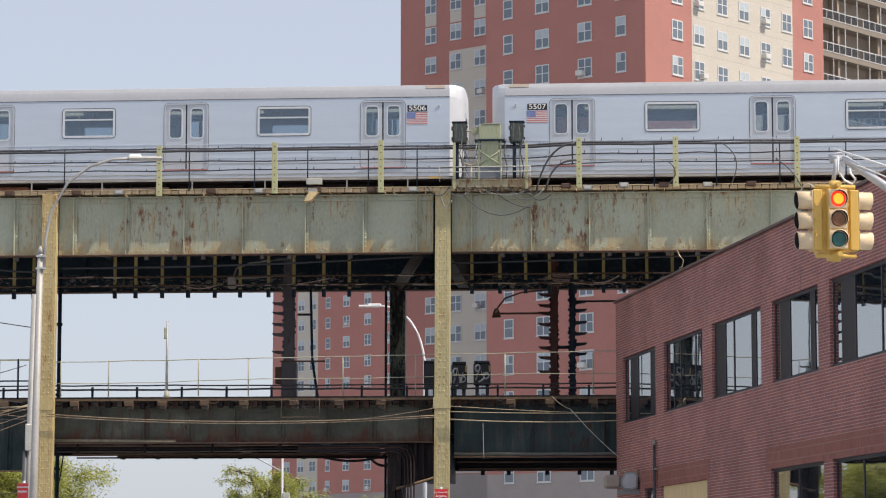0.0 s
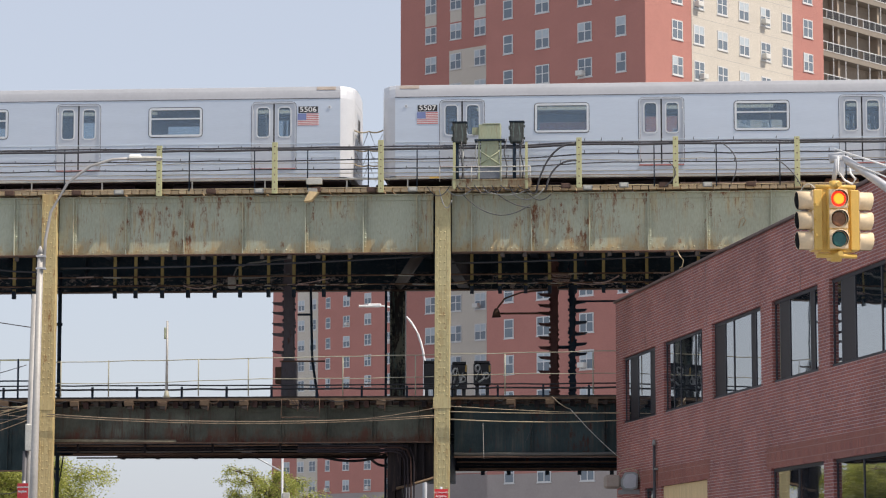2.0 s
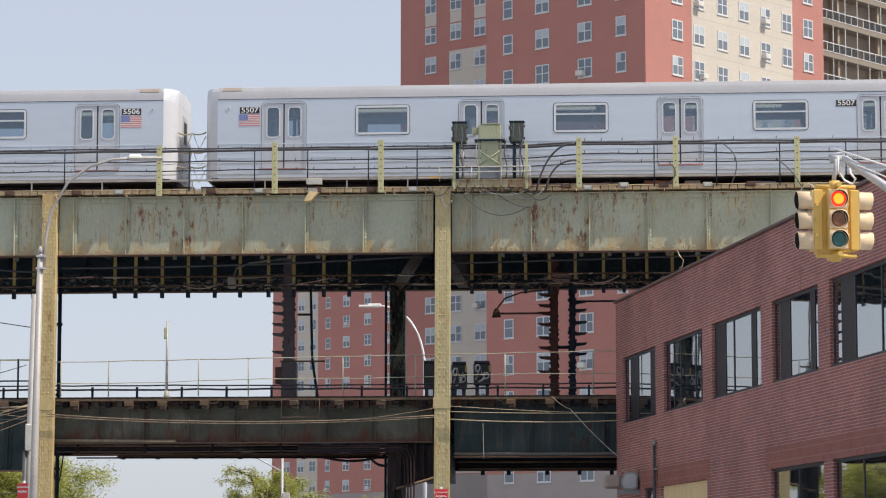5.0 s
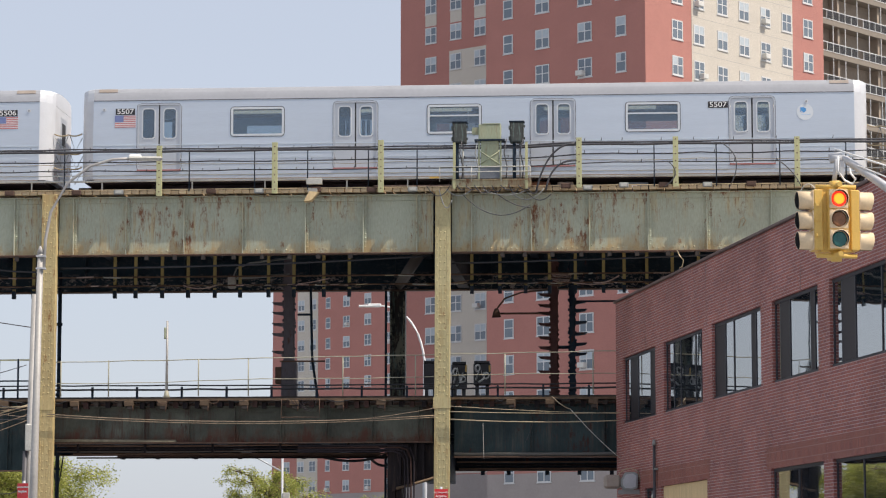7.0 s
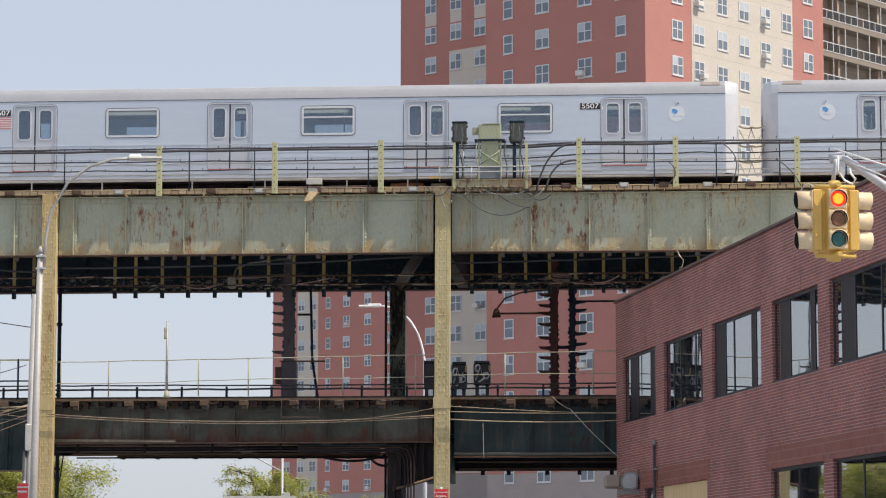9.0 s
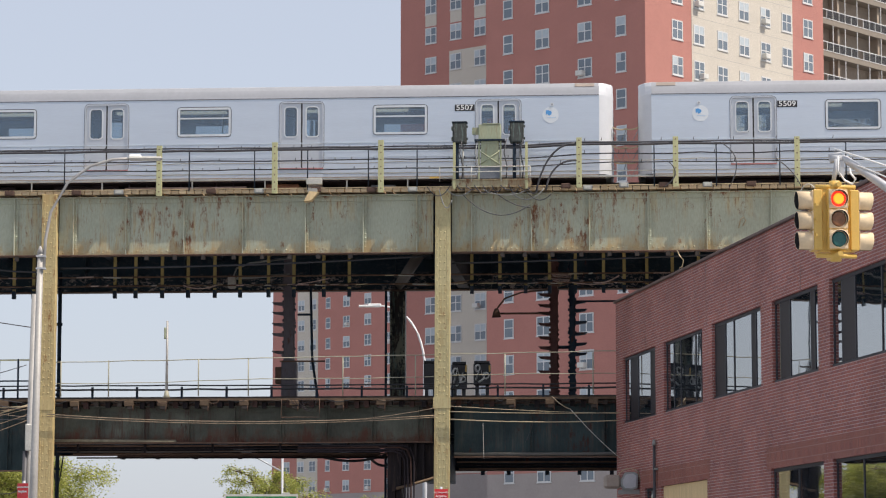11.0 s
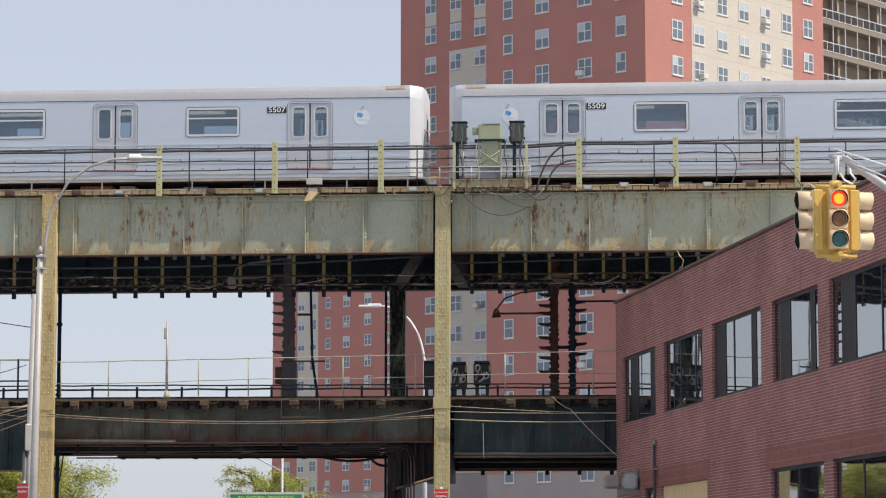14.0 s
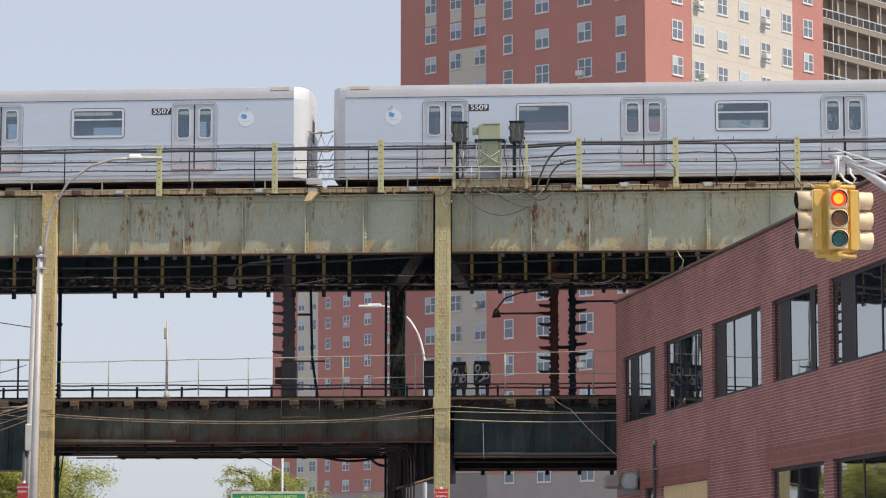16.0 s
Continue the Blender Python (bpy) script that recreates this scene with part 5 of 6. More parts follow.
part("inner_wall", B(0.302, XEND - 0.302, 4.5, 4.6, 0.02, 8.29), M_INNER, cbld)
part("coping", B(-0.05, XEND + 0.05, -0.06, 0.36, ROOF, ROOF + 0.07, bev=0.01), M_COPING, cbld, "brown metal coping")
for x in (3.7, 10.3, 18.5):
    part("movement_joint", B(x - 0.01, x + 0.01, -0.003, 0.0, 7.76, ROOF), M_COPING, cbld)
for a, b in LOW:
    part("soldier_course", B(a - 0.35, b + 0.25, -0.004, 0.0, 4.125, 4.60), M_SOLDIER, cbld, "band of upright bricks over the window")


def ribbon_window(a, b, z0, z1, panes, shades, lab):
    w = thing("ribbon_window", W @ pose(a, 0.09, z0), lab, "window", "ribbon windows")
    L, H = b - a, z1 - z0
    part("frame_head", B(0, L, -0.02, 0.06, H - 0.07, H), M_ALU, w)
    part("frame_sill", B(0, L, -0.045, 0.06, 0, 0.06), M_ALU, w)
    xs = [0.0] + panes + [1.0]
    for i, s in enumerate(xs):
        t = 0.055
        x = min(max(s * L, t / 2), L - t / 2)
        part("mullion", B(x - t / 2, x + t / 2, -0.016, 0.03, 0.06, H - 0.07), M_ALU, w)
    for i, (s0, s1) in enumerate(zip(xs, xs[1:])):
        g = part("pane", B(s0 * L + 0.028, s1 * L - 0.028, 0.0, 0.012, 0.075, H - 0.075), M_GLASS, w)
        g.visible_shadow = False
    for s0, s1 in shades:
        part("side_panel", B(s0 * L + 0.03, s1 * L - 0.03, -0.012, -0.004, 0.075, H - 0.075), M_PANEL, w, "dark opaque panel")
    return w


UPPER = [([0.17, 0.40, 0.78], [(0.17, 0.40), (0.78, 1.0)]), ([0.2, 0.38, 0.76, 0.9], []), ([0.22, 0.40, 0.76, 0.84], [(0.0, 0.22), (0.76, 0.84)]), ([0.12, 0.33, 0.78, 0.86], [(0.12, 0.33), (0.78, 0.86)]), ([0.16, 0.40, 0.86], [(0.16, 0.40)]), ([0.2, 0.5, 0.8], [])]
for (a, b), (pn, sh) in zip(OPEN_UP, UPPER):
    ribbon_window(a, b, 5.97, 7.75, pn, sh, "wide dark-framed window reflecting sky and viaduct")
for (a, b), pn in zip(LOW, ([0.5], None, [0.48], [0.5], [0.5])):
    if pn:
        ribbon_window(a, b, 2.4, 4.12, pn, [], "dark-framed ground floor window reflecting trees")
pb = thing("plywood_boarding", W @ pose(5.4, 0.06, 2.4), "pale plywood boards closing a ground floor window", "boarding")
for k in range(4):
    part("board", B(k * 1.206, k * 1.206 + 1.2, 0, 0.02, 0, 1.715), M_PLY, pb)
cd = thing("wall_conduit", W @ pose(4.95, -0.08, 2.0), "dark conduit pipe with a domed cap on the brick wall", "pipe")
part("pipe", T([(0, 0, 0), (0, 0, 3.2)], 0.038, 10), M_CABLE, cd)
part("cap", T([(0, 0, 3.18), (0, 0, 3.28), (0, 0, 3.33)], 0.06, 10, 0.03), M_BOXGREY, cd)
for z in (2.55, 1.4):
    part("clamp", B(-0.12, 0.12, -0.02, 0.075, z, z + 0.05), M_BOXGREY, cd)
lk = thing("wall_lamp", pose(4.52, 73.3, 4.32), "grey drum-shaped lamp housing on the corner of the brick building", "lamp")
part("hood", prism(bmesh.new(), [(0.17, 0.06), (0.27, 0.25), (0.50, 0.27), (0.62, 0.2), (0.60, -0.16), (0.45, -0.22), (0.24, -0.20), (0.17, -0.1)], -0.2, 0.15), M_BOXGREY, lk, "grey bevelled lamp hood")
part("lens_rim", prism(bmesh.new(), [(0.22, 0.05), (0.30, 0.20), (0.48, 0.22), (0.57, 0.16), (0.55, -0.12), (0.43, -0.17), (0.27, -0.15), (0.22, -0.08)], -0.235, -0.2), M_GALV, lk)
part("ballast_case", B(-0.27, 0.168, -0.15, 0.2, -0.17, 0.19, bev=0.06), M_TAN, lk, "tan rounded ballast case")
part("bracket", B(0.1, 0.95, -0.12, 0.0, -0.32, -0.21), M_BOXGREY, lk)
part("lead", T([(0.1, -0.1, 0.19), (0.2, -0.22, 0.30), (0.4, -0.25, 0.36), (0.62, -0.22, 0.28), (0.68, -0.2, 0.0)], 0.012, 6), M_PALEWIRE, lk)

# ---------------------------------------------------------------- towers
PITCH = 2.91
M_SILL = M_WINFRAME


def win_meshes(w, h, two):
    bm = ring = bmesh.new()
    t = 0.09
    box(bm, -w / 2, w / 2, -0.045, 0, -0.02 - t, -0.02)
    box(bm, -w / 2, w / 2, -0.045, 0, h - t, h)
    box(bm, -w / 2, -w / 2 + t, -0.045, 0, -0.02, h - t)
    box(bm, w / 2 - t, w / 2, -0.045, 0, -0.02, h - t)
    if two:
        box(bm, -0.05, 0.05, -0.045, 0, -0.02, h - t)
    fr = mesh_of("window_frame", bm, M_WINFRAME)
    sill = mesh_of("window_sill", B(-w / 2 - 0.06, w / 2 + 0.06, -0.07, 0.0, -0.18, -0.112), M_SILL)
    gl = mesh_of("pane", B(-w / 2 + t, w / 2 - t, -0.03, -0.005, -0.02, h - t), M_WINGLASS)
    bar = mesh_of("sash_bar", B(-w / 2 + t, w / 2 - t, -0.055, -0.031, h * 0.5 - 0.04, h * 0.5 + 0.03), M_WINFRAME)
    bl = mesh_of("blind", B(-w / 2 + t, w / 2 - t, -0.0305, -0.0302, h * 0.5, h - t), M_BLIND)
    bl2 = mesh_of("blind", B(-w / 2 + t, -0.05 if two else 0, -0.0305, -0.0302, h * 0.5, h - t), M_BLIND)
    return fr, sill, gl, bar, bl, bl2


WIDE, NARROW = win_meshes(1.42, 1.45, True), win_meshes(1.0, 1.45, False)
AC = mesh_of("air_conditioner", box(bmesh.new(), -0.33, 0.33, -0.5, -0.01, 0.0, 0.42, bev=0.03), M_AC)


def tower_window(parent, m, wide, rg, ac):
    fr, sill, gl, bar, bl, bl2 = WIDE if wide else NARROW
    w = part("window", fr, None, parent)
    w.matrix_local = m
    for nm, me in (("pane", gl), ("sash_bar", bar), ("sill", sill)):
        part(nm, me, None, w)
    q = rg.random()
    if q < 0.55:
        part("blind", bl if q < 0.35 else bl2, None, w)
    if rg.random() < ac:
        part("air_conditioner", AC, None, w, "boxy window air conditioner").location = (rg.choice((-0.3, 0.3)) if wide else 0.1, 0, 0.02)


tower = thing("apartment_tower", TW, "tall red brick apartment tower with cream window bands", "building", kind="structure")
TOP = 62.0
part("body", B(-16.33, 0, 0, 25.1, 10.5, TOP), M_TOWER, tower, "red brick walls")
part("base_storeys", B(-16.33, 0, 0, 25.1, 0, 10.498), M_TOWERBASE, tower, "greyish brick base storeys")
part("parapet", B(-16.43, 0.1, -0.1, 25.2, TOP, TOP + 0.8), M_CONCRETE, tower)
ROW0 = 44.72 - 15 * PITCH  # sill height of the lowest row
rg = random.Random(21)
part("cream_panel", B(-0.0 + 0.001, 0.02, 6.13, 20.45, 10.6, TOP - 0.5), M_TOWERBEIGE, tower, "cream brick panel")
C1 = ((-13.97, 0), (-10.37, 1), (-6.01, 1), (-2.38, 0))
C2 = ((4.2, 1), (7.1, 1), (10.32, 1), (13.37, 1), (16.45, 1), (19.55, 1), (22.75, 1))
for k in range(0, 21):
    z = ROW0 + k * PITCH
    if z < 6:
        continue
    for x, wd in C1:
        tower_window(tower, pose(x, -0.002, z + 0.06), wd, rg, 0.06)
    if k > 9:
        part("floor_joint", B(0.0205, 0.024, 6.14, 20.44, z - 0.80, z - 0.77), M_CONCRETE, tower)
        for y, wd in C2:
            tower_window(tower, pose(0.002 + (0.02 if 6.1 < y < 20.4 else 0), y, z + 0.06, 0, 0, 90), wd, rg, 0.85 if y in (7.1, 16.45) else 0.06)

# rear wing of the tower, set back
WG = pose(18.27, 246.0, 0, 0, 0, -41.27)
wing = thing("apartment_tower", WG, "set-back red brick tower wing with cream window strips", "building", kind="structure")
part("body", B(-29.8, 4.0, 0, 14, 12.0, 70), M_TOWER, wing, "red brick walls")
part("base_storeys", B(-29.8, 4.0, 0, 14, 0, 11.998), M_TOWERBASE, wing, "greyish brick base storeys")
part("parapet", B(-29.9, 4.1, -0.1, 14.1, 70, 70.8), M_CONCRETE, wing)
part("cream_panel", B(-23.5, -18.8, -0.02, -0.001, 12.1, 52.55), M_TOWERBEIGE, wing, "cream brick panel")
rg = random.Random(8)
WCOLS = (-25.84, -22.65, -19.6)
for k in range(-13, 6):
    z = 50.86 + k * PITCH
    for i, x in enumerate(WCOLS):
        tower_window(wing, pose(x, -0.003 - (0.02 if i and k < 1 else 0), z - 0.06), 1, rg, 0.07)
        if k > 1:
            part("spandrel", B(x - 0.71, x + 0.71, -0.025, -0.001, z - PITCH + 1.535, z - 0.185), M_TOWERBEIGE, wing)

# farther tower block of the same kind, seen under the deck
FAR = pose(-24.9, 404.0, 0, 0, 0, -47.0)
far = thing("apartment_block", FAR, "distant red brick apartment block with a cream stripe", "building", kind="structure")
part("body", B(0, 34, 0, 18, 14.6, 52.5), M_TOWER, far, "red brick walls")
part("base_storeys", B(0, 34, 0, 18, 0, 14.598), M_TOWERBASE, far, "greyish brick base storeys")
part("cream_panel", B(5.6, 10.2, -0.02, -0.001, 5, 52), M_TOWERBEIGE, far, "cream brick stripe")
rg = random.Random(5)
for k in range(15):
    z = 9.2 + k * PITCH
    for x, wd in ((3.3, 1), (6.5, 1), (9.1, 1), (12.4, 0), (16.4, 1), (21.0, 1), (25.4, 1), (29.5, 0)):
        tower_window(far, pose(x, -0.003 - (0.02 if 5.6 < x < 10.2 else 0), z), wd, rg, 0.25)

# balcony block beside the tower
M_BALCPANE = glassy("smoky_balcony_glass", (0.55, 0.50, 0.46), 0.7, 1.4)
BAL = pose(15.82, 213.0, 0, 0, 0, 48.73)
bal = thing("balcony_block", BAL @ pose(25.2, 1.2, 0), "olive concrete apartment block with glazed balconies", "building", kind="structure")
part("body", B(0, 34, 1.3, 14, 0, TOP), M_BALCBACK, bal)
BP = 2.83
for k in range(11, 22):
    z = 47.27 + (k - 16) * BP
    part("balcony_slab", B(0, 34, 0, 1.3, z - 0.42, z), M_OLIVE, bal, "concrete balcony edge")
    b = part("balcony_rail", B(0, 34, 0.02, 0.07, z + 0.82, z + 0.89), M_WINFRAME, bal)
    rl = bmesh.new()
    box(rl, 0, 34, 0.02, 0.07, z + 0.06, z + 0.12)
    for j in range(33):
        box(rl, 0.44 + 0.96 * j, 0.44 + 0.96 * j + 0.05, 0.02, 0.07, z + 0.12, z + 0.82)
    part("baluster_frame", rl, M_WINFRAME, b)
    ps = bmesh.new()
    for j in range(17):
        box(ps, 1.40 + 1.92 * j, 1.40 + 1.92 * j + 0.07, 0.03, 0.1, z + 0.89, z + BP - 0.42)
    part("balcony_post", ps, M_WINFRAME, bal)
    for j in range(32):
        if j % 6 != 1:
            part("pane", B(0.96 * j + 0.50, 0.96 * j + 1.39, 0.05, 0.06, z + 0.13, z + 0.81), M_BALCPANE, b)
    for j in range(5):
        part("party_wall", B(4.6 + 6.4 * j, 4.9 + 6.4 * j, 0.4, 1.298, z, z + BP - 0.42), M_BALCBACK, bal)

# ---------------------------------------------------------------- traffic signal
SG = pose(5.125, 36.0, 5.95, 0, 0, 7)
sg = thing("traffic_signal", SG, "yellow four-way traffic signal showing red, hanging from a mast arm", "traffic light")


def head(parent, ang, lit):
    """One three-lens face: local -y is its front."""
    R = Matrix.Rotation(radians(ang), 4, "Z")

    def put(n, bm, mat, par, lab=""):
        if ang:
            bmesh.ops.translate(bm, vec=(0, -0.085, 0), verts=bm.verts)
        bmesh.ops.transform(bm, matrix=R, verts=bm.verts)
        return part(n, bm, mat, par, lab)
    h = put("signal_head", B(-0.13, 0.13, -0.22, -0.10, 0.0, 0.80, bev=0.012), M_YELLOW, parent, "yellow three-lens housing")
    for i, (z, mt) in enumerate(((0.135, M_GREENLENS), (0.40, M_AMBER), (0.665, M_RED if lit else M_AMBER))):
        put("section", B(-0.125, 0.125, -0.232, -0.22, z - 0.125, z + 0.125, bev=0.01), M_VISOR, h)
        put("lens", T([(0, -0.228, z), (0, -0.245, z), (0, -0.252, z)], 0.105, 20, 0.085), mt, h)
        if lit and i == 2:
            put("bright_core", T([(0, -0.2525, z), (0, -0.256, z)], 0.072, 16, 0.05), M_REDCORE, h)
        bm = bmesh.new()
        n, r = 16, 0.122
        rows = []
        for y, cut in ((-0.232, 0), (-0.42 if lit else -0.42, 1)):
            for rr in (r, r - 0.008):
                rows.append([bm.verts.new((rr * math.cos(a), y + ((0.13 if lit else 0.02) * max(0, -math.sin(a)) if cut else 0), z + rr * math.sin(a))) for a in [radians((-40 if lit else -75) + (260 if lit else 330) * k / n) for k in range(n + 1)]])
        for a, b in ((0, 2), (2, 3)):
            for k in range(n):
                bm.faces.new((rows[a][k], rows[a][k + 1], rows[b][k + 1], rows[b][k])).smooth = True
        inner = bmesh.new()
        ir = [[inner.verts.new(v.co) for v in rows[i]] for i in (1, 3)]
        for k in range(n):
            inner.faces.new((ir[0][k], ir[0][k + 1], ir[1][k + 1], ir[1][k])).smooth = True
        if lit:
            bmesh.ops.scale(bm, vec=(1, 0.35, 1), space=Matrix.Translation((0, 0.232, 0)), verts=bm.verts)
        if lit:
            bmesh.ops.scale(inner, vec=(1, 0.35, 1), space=Matrix.Translation((0, 0.232, 0)), verts=inner.verts)
        vz = put("visor", bm, M_VISOR, h, "faded tunnel visor")
        # inner face coloured black for the shade inside the visor
        put("visor_inner_shade", inner, M_INK, vz)
    for z in (0.2, 0.4, 0.6):
        put("latch", B(0.13, 0.155, -0.20, -0.16, z - 0.02, z + 0.02), M_YELLOW, h)
    return h


head(sg, 0, True)
head(sg, 90, False)
head(sg, -90, False)
head(sg, 180, False)
part("core_column", B(-0.215, 0.215, -0.09, 0.215, -0.02, 0.82), M_YELLOW, sg)
for z in (0.82, -0.09):
    part("spider_arm", T([(-0.27, -0.08, z + 0.02), (0.27, -0.08, z + 0.02)], 0.03, 8), M_YELLOW, sg)
    part("spider_arm", T([(0, -0.3, z + 0.03), (0, 0.3, z + 0.03)], 0.035, 8), M_YELLOW, sg)
    part("hub", T([(0, -0.06, z - 0.05), (0, -0.06, z + 0.1)], 0.075, 12), M_YELLOW, sg)
part("hanger", T([(0.0, 0, 0.9), (0.03, 0, 1.1), (0.05, 0, 1.22)], 0.03, 8), M_GALV, sg)
ma = thing("mast_arm", pose(5.25, 36.0, 5.95), "pale galvanised mast arm over the street", "mast arm")
part("arm", T([(-0.10, 0.06, 1.26), (0.05, 0.06, 1.23), (0.5, 0.06, 0.92), (1.3, 0.1, 0.33), (2.6, 0.2, -0.65), (4.2, 0.3, -1.9)], 0.043, 12, 0.085), M_GALV, ma)
part("pole", T([(4.2, 0.3, -5.98), (4.2, 0.3, -1.6)], 0.12, 12), M_GALV, ma)
part("end_cap", T([(-0.16, 0.06, 1.24), (0.0, 0.06, 1.26)], 0.065, 12), M_GALV, ma)
part("clamp", B(-0.03, 0.03, 0.03, 0.09, 1.0, 1.26), M_GALV, ma)
part("stay_wire", T([(-0.1, 0.0, 1.36), (0.8, 0.0, 1.06), (3.0, 0.1, 0.25)], 0.012, 6), M_LETTER, ma)
part("stay_wire", T([(0.2, 0.0, 1.14), (1.0, 0.05, 0.82), (3.0, 0.1, -0.1)], 0.010, 6), M_LETTER, ma)
part("lead", T([(-0.06, -0.05, 1.25), (-0.07, -0.06, 1.05), (0.02, -0.06, 0.93), (0.12, -0.06, 0.88), (0.16, -0.06, 0.95), (0.1, -0.06, 1.02), (0.08, -0.06, 1.1)], 0.016, 6), M_LETTER, ma)

# ---------------------------------------------------------------- street lamps, poles, street signs
YL = 56.0
sl = thing("street_lamp", pose(-8.56, YL, 0), "galvanised street lamp with a curved arm and flat head", "street lamp")
part("pole", T([(0.26, 0, 0), (0.31, 0, 4.0), (0.36, 0, 8.35)], 0.098, 12, 0.062), M_WARMGALV, sl)
part("pole_cap", T([(0.36, 0, 8.33), (0.36, 0, 8.42), (0.36, 0, 8.48)], 0.075, 10, 0.02), M_WARMGALV, sl)
arm = [(0.43, 0, 8.0), (0.46, -0.02, 8.6), (0.56, -0.02, 9.18), (0.89, -0.02, 9.77), (1.35, -0.02, 10.12), (1.81, -0.02, 10.26), (2.2, -0.02, 10.28)]
part("arm", T(arm, 0.033, 10, 0.027), M_WARMGALV, sl)
part("band", B(0.28, 0.47, -0.08, 0.08, 8.0, 8.03), M_GALV, sl)
part("band", B(0.28, 0.47, -0.08, 0.08, 8.25, 8.28), M_GALV, sl)
part("lamp_head", B(2.13, 2.82, -0.13, 0.13, 10.245, 10.31, bev=0.03), M_PIPE, sl)
part("head_collar", B(2.13, 2.40, -0.08, 0.08, 10.25, 10.36, bev=0.03), M_LETTER, sl)
up = thing("utility_pole", pose(-8.72, 58.0, 0), "grey weathered utility pole behind the street lamp", "utility pole")
part("shaft", T([(0, 0, 0), (0.13, 0, 7.7)], 0.095, 10, 0.07), M_WARMGALV, up)
part("meter_box", B(0.0, 0.15, -0.2, -0.1, 4.4, 4.96, bev=0.02), M_PIPE, up)
part("riser", T([(-0.08, -0.12, 0), (0.0, -0.12, 4.4)], 0.05), M_CABLE, up)
dp = thing("drain_pipe", V @ pose(-11.74, 4.0, 0), "dark green downpipe beside the column", "pipe")
part("pipe", T([(0, 0, 0), (0, 0, 10.9)], 0.06), M_DARKSTEEL, dp)
for z in (9.3, 7.2, 5.0):
    part("collar", T([(0, 0, z), (0, 0, z + 0.08)], 0.09), M_DARKSTEEL, dp)


def parking_sign(x, y, z, arrow, turn=3, tilt=0):
    s = thing("parking_sign", pose(x, y, 0, 0, tilt, turn), "red no-standing sign with white lettering on a post", "sign", "parking signs")
    part("sheet", B(-0.15, 0.15, -0.005, 0.0, z, z + 0.45), M_SIGNRED, s)
    words("lettering", "NO STANDING", 0.047, M_LETTER, s, 0, -0.01, z + 0.37)
    words("lettering", "Anytime", 0.072, M_LETTER, s, 0, -0.01, z + 0.29)
    part("arrow", prism(bmesh.new(), [(-0.1 * arrow, z + 0.12), (-0.04 * arrow, z + 0.15), (-0.04 * arrow, z + 0.13), (0.1 * arrow, z + 0.13), (0.1 * arrow, z + 0.11), (-0.04 * arrow, z + 0.11), (-0.04 * arrow, z + 0.09)], -0.009, -0.005), M_LETTER, s, "white arrow")
    part("post", T([(0, 0.03, 0), (0, 0.03, z + 0.5)], 0.03, 8), M_GALV, s)


parking_sign(-8.32, 55.0, 3.17, 1, -38)
parking_sign(-0.04, 62.0, 3.30, -1)


def far_lamp(x, y, h, reach, label):
    s = thing("street_lamp", pose(x, y, 0), label, "street lamp", "distant street lamps")
    part("pole", T([(0, 0, 0), (0, 0, h - 2.2)], 0.10, 10, 0.07), M_GALV, s)
    part("arm", T([(-reach * (k / 12) ** 1.75, 0, h - 2.4 + 2.4 * (1 - (1 - k / 12) ** 1.9)) for k in range(13)], 0.045, 8, 0.032), M_LETTER, s)
    part("head_collar", B(-reach - 0.45, -reach + 0.05, -0.09, 0.09, h - 0.05, h + 0.08, bev=0.03), M_LETTER, s)
    part("lamp_head", B(-reach - 0.80, -reach - 0.3, -0.13, 0.13, h - 0.05, h + 0.02, bev=0.02), M_LETTER, s)
    return s


far_lamp(-0.68, 104.0, 12.1, 1.7, "pale street lamp with a long curved arm beyond the viaduct")
s2 = thing("street_lamp", pose(-6.02, 104.0, 0), "pale slim pole with a sloping arm beyond the viaduct", "street lamp", "distant street lamps")
part("pole", T([(0, 0, 0), (0, 0, 6.45)], 0.042, 10), M_GALV, s2)
part("arm", T([(0, 0, 5.85), (-2.08, 0, 6.97)], 0.028, 8), M_GALV, s2)
part("box", B(0.02, 0.28, -0.1, 0.1, 4.63, 5.07, bev=0.02), M_PIPE, s2)


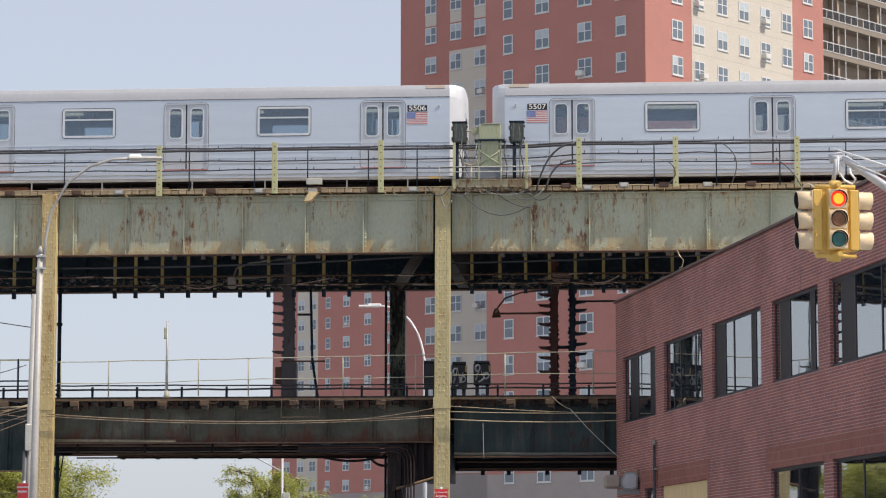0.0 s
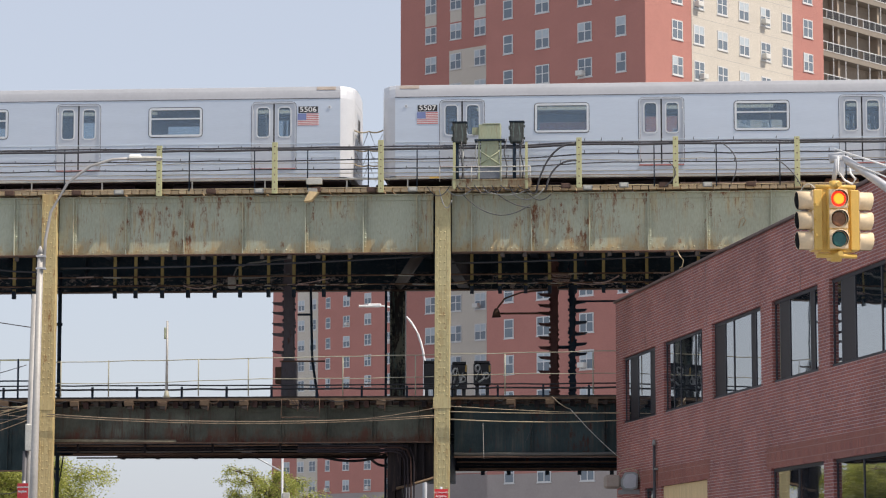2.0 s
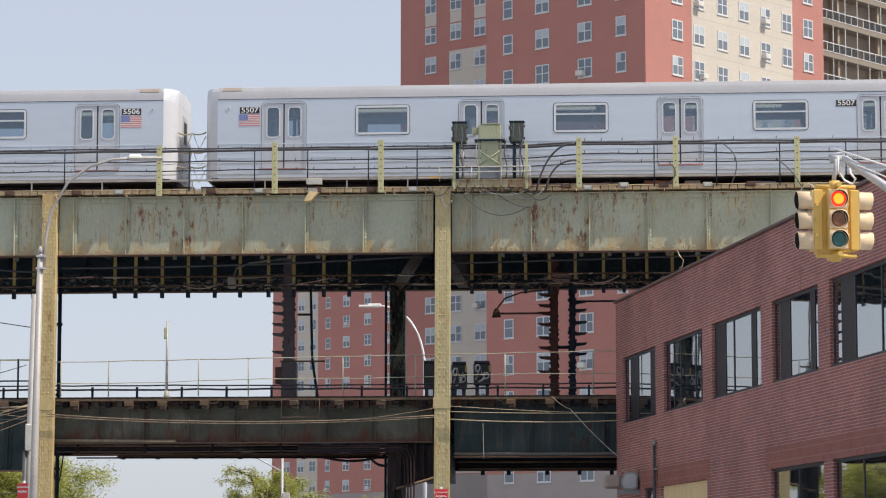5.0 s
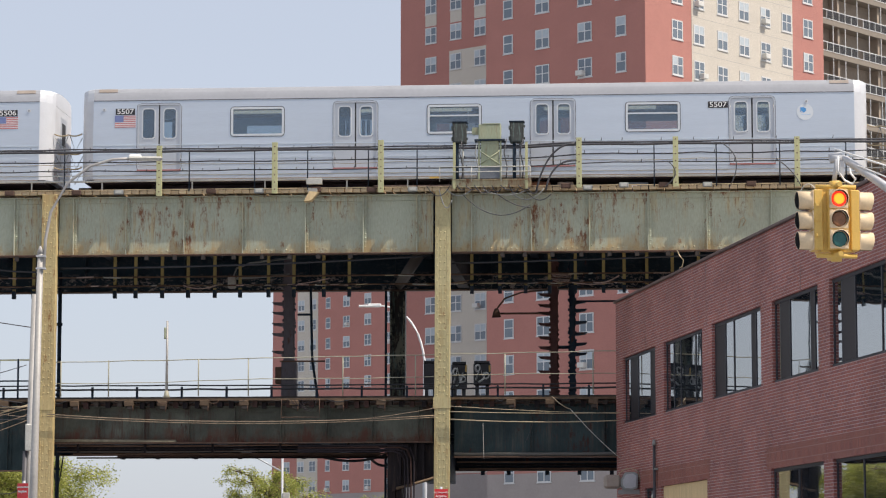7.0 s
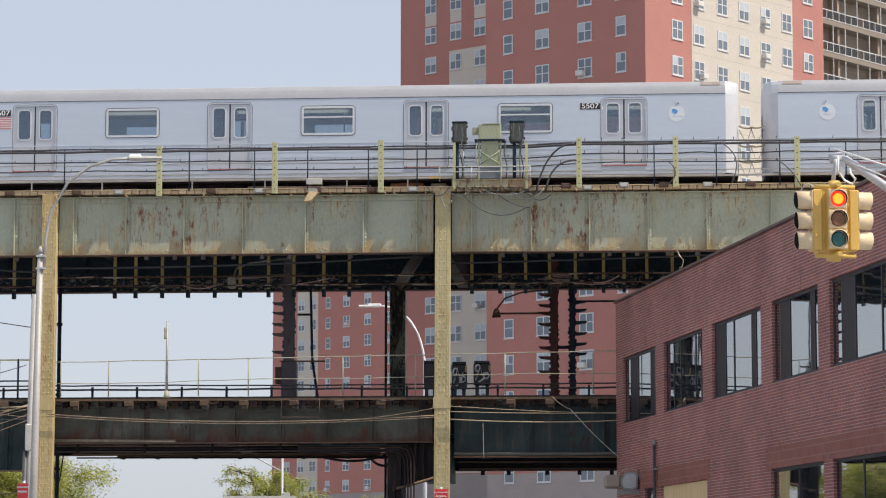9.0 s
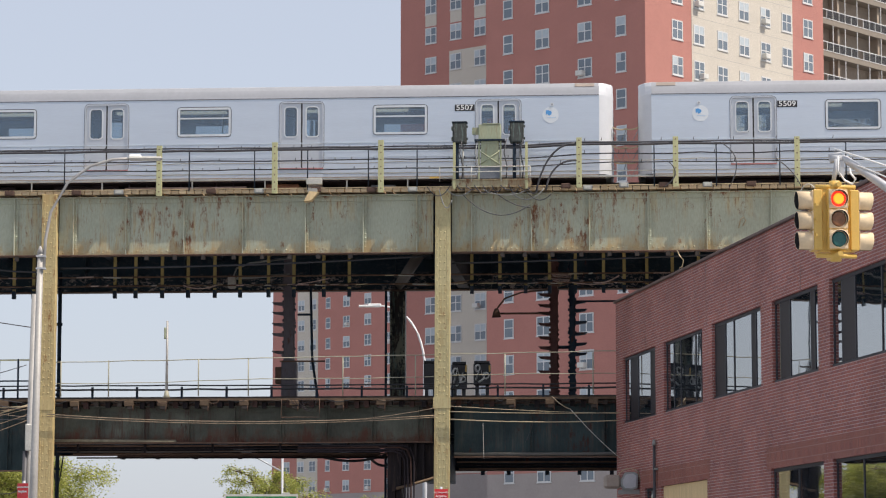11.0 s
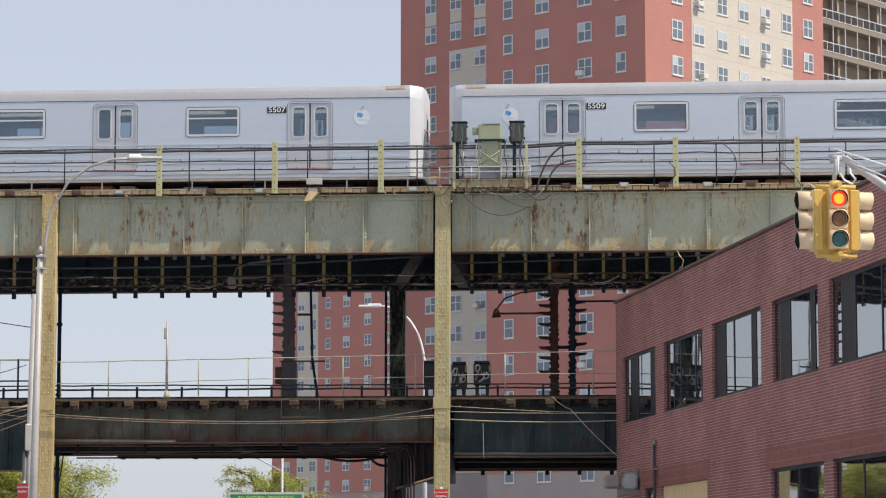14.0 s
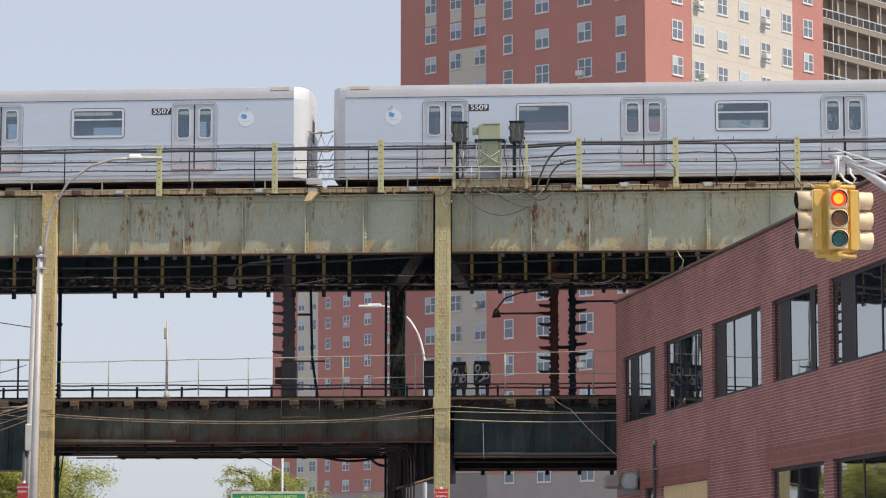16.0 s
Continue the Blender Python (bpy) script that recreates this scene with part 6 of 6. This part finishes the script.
# ---------------------------------------------------------------- trees
def tree(x, y, h, spread, seed, leaves=14000, name_label="young street tree in yellow-green spring leaf"):
    rg = random.Random(seed)
    t = thing("tree", pose(x, y, 0), name_label, "tree", "street trees")
    part("trunk", T([(0, 0, 0), (0.05, 0, h * 0.25), (-0.05, 0.05, h * 0.5), (0.1, 0, h * 0.85)], 0.2, 9, 0.04), M_BARK, t)
    tips = []
    for k in range(22):
        a, z0 = rg.uniform(0, 6.283), h * rg.uniform(0.28, 0.72)
        ln = spread * rg.uniform(0.45, 1.0) * (1.15 - 0.6 * abs(z0 / h - 0.45))
        p0 = Vector((0, 0, z0))
        p2 = p0 + Vector((math.cos(a) * ln, math.sin(a) * ln, h * rg.uniform(0.1, 0.27)))
        p1 = p0.lerp(p2, 0.5) + Vector((0, 0, 0.1 * h))
        part("limb", T([p0, p1, p2], 0.07, 6, 0.015), M_BARK, t)
        tips += [p1.lerp(p2, q) for q in (0.2, 0.5, 0.8, 1.0)]
        for _ in range(5):  # drooping side twigs
            q0 = p1.lerp(p2, rg.uniform(0.1, 1.0))
            q1 = q0 + Vector((rg.uniform(-1, 1), rg.uniform(-1, 1), rg.uniform(-0.25, 0.55))) * (0.32 * spread)
            q2 = q1 + (q1 - q0) * 0.45 - Vector((0, 0, 0.10 * spread))
            part("twig", T([q0, q1, q2], 0.02, 5, 0.006), M_BARK, t)
            tips += [q0.lerp(q1, 0.5), q1, q1.lerp(q2, 0.5), q2, q2]
    tips.append(Vector((0.1, 0, h * 0.93)))
    vs, fs = [], []
    for _ in range(leaves):
        c = rg.choice(tips)
        p = c + Vector((rg.gauss(0, 0.19), rg.gauss(0, 0.19), rg.gauss(0, 0.13) - 0.09 * abs(rg.gauss(0, 1)))) * (spread / 2.6)
        if p.z > h:
            continue
        d = Vector((rg.uniform(-1, 1), rg.uniform(-1, 1), rg.uniform(-0.6, 0.6))).normalized()
        s = d.cross(Vector((rg.uniform(-1, 1), rg.uniform(-1, 1), 1))).normalized()
        ln, wd = rg.uniform(0.034, 0.066), rg.uniform(0.018, 0.034)
        i = len(vs)
        vs += [p - d * ln, p + s * wd, p + d * ln, p - s * wd]
        fs.append((i, i + 1, i + 2, i + 3))
    me = bpy.data.meshes.new("crown")
    me.from_pydata(vs, [], fs)
    me.materials.append(M_LEAF)
    part("crown", me, None, t, "airy yellow-green leaves")
    return t


tree(-16.5, 102.0, 7.1, 3.2, 1, 50000)
tree(-17.5, 104.0, 6.3, 3.3, 2, 36000)
tree(-6.85, 108.0, 6.45, 1.75, 3, 17000)
tree(-5.3, 112.0, 5.85, 1.9, 4, 14000)
tree(-2.3, 112.0, 5.45, 1.5, 6, 9000)

# ---------------------------------------------------------------- juice truck
tk = thing("juice_truck", pose(-4.0, 61.0, 0), "white vending truck with a green sign board on its roof", "truck")
part("body", B(-1.0, 1.0, 0.9, 5.6, 0.45, 2.9, bev=0.08), M_TRUCKWHITE, tk)
part("hood", B(-0.95, 0.95, 0.0, 0.9, 0.45, 1.45, bev=0.1), M_TRUCKWHITE, tk)
part("windscreen", B(-0.85, 0.85, 0.86, 0.9, 1.6, 2.5), M_GLASS, tk)
sb = part("sign_board", B(-0.80, 0.80, 0.95, 1.1, 2.92, 3.62), M_TRUCKGREEN, tk, "green sign board with lime lettering")
part("sign_rim", B(-0.83, 0.83, 0.93, 1.12, 3.62, 3.67), M_PIPE, sb)
words("lettering", "ALL NATURAL FRESH JUICES", 0.098, M_LIME, sb, 0, 0.94, 3.545)
for x in (-0.83, 0.80):
    part("sign_edge", B(x, x + 0.03, 0.93, 1.12, 2.92, 3.62), M_PIPE, sb)
for x in (-0.95, 0.70):
    for y in (0.6, 4.4):
        part("wheel", T([(x, y, 0.38), (x + 0.25, y, 0.38)], 0.38, 18), M_TYRE, tk)
for x in (-0.75, 0.55):
    part("headlight", B(x, x + 0.2, -0.02, 0.01, 0.9, 1.1), M_LETTER, tk)


# ---------------------------------------------------------------- what moves
def motions():
    line = ((0, 1.38), (1, -0.13), (2, -1.73), (3, -3.39), (4, -5.07), (5.25, -7.28), (6.5, -9.51), (7.25, -10.85), (8, -12.20), (9, -13.97), (10.25, -16.19), (11.5, -18.42), (12.5, -20.20), (13.5, -21.98), (14.5, -23.73), (15.25, -24.98), (16, -26.18))
    for car, off in CARS:
        walk(car, [(t, V @ pose(u + off, 0, 0)) for t, u in line])
    sway = ((0, 0.0), (1, -0.1), (2, 0.05), (3, 0.1), (4, 0.0), (5.2, 0.05), (6.5, 0.1), (7.5, 0.1), (8.5, 0.0), (9.5, -0.05), (11.5, 0.05), (12.6, -0.08), (13.5, 0.0), (14.5, 0.1), (15.2, 0.08), (16, 0.0))
    walk(sg, [(t, SG @ pose(0.009 * a * 10, 0, 0)) for t, a in sway])
    drive = ((0, 73.0, -4.99), (4, 69.5, -4.69), (7, 66.0, -4.40), (9, 64.3, -4.25), (11.5, 62.8, -4.09), (12.5, 62.3, -4.01), (14.5, 61.5, -3.91), (16, 61.2, -3.84))
    walk(tk, [(t, pose(x, y - 0.95, 0)) for t, y, x in drive])


motions()
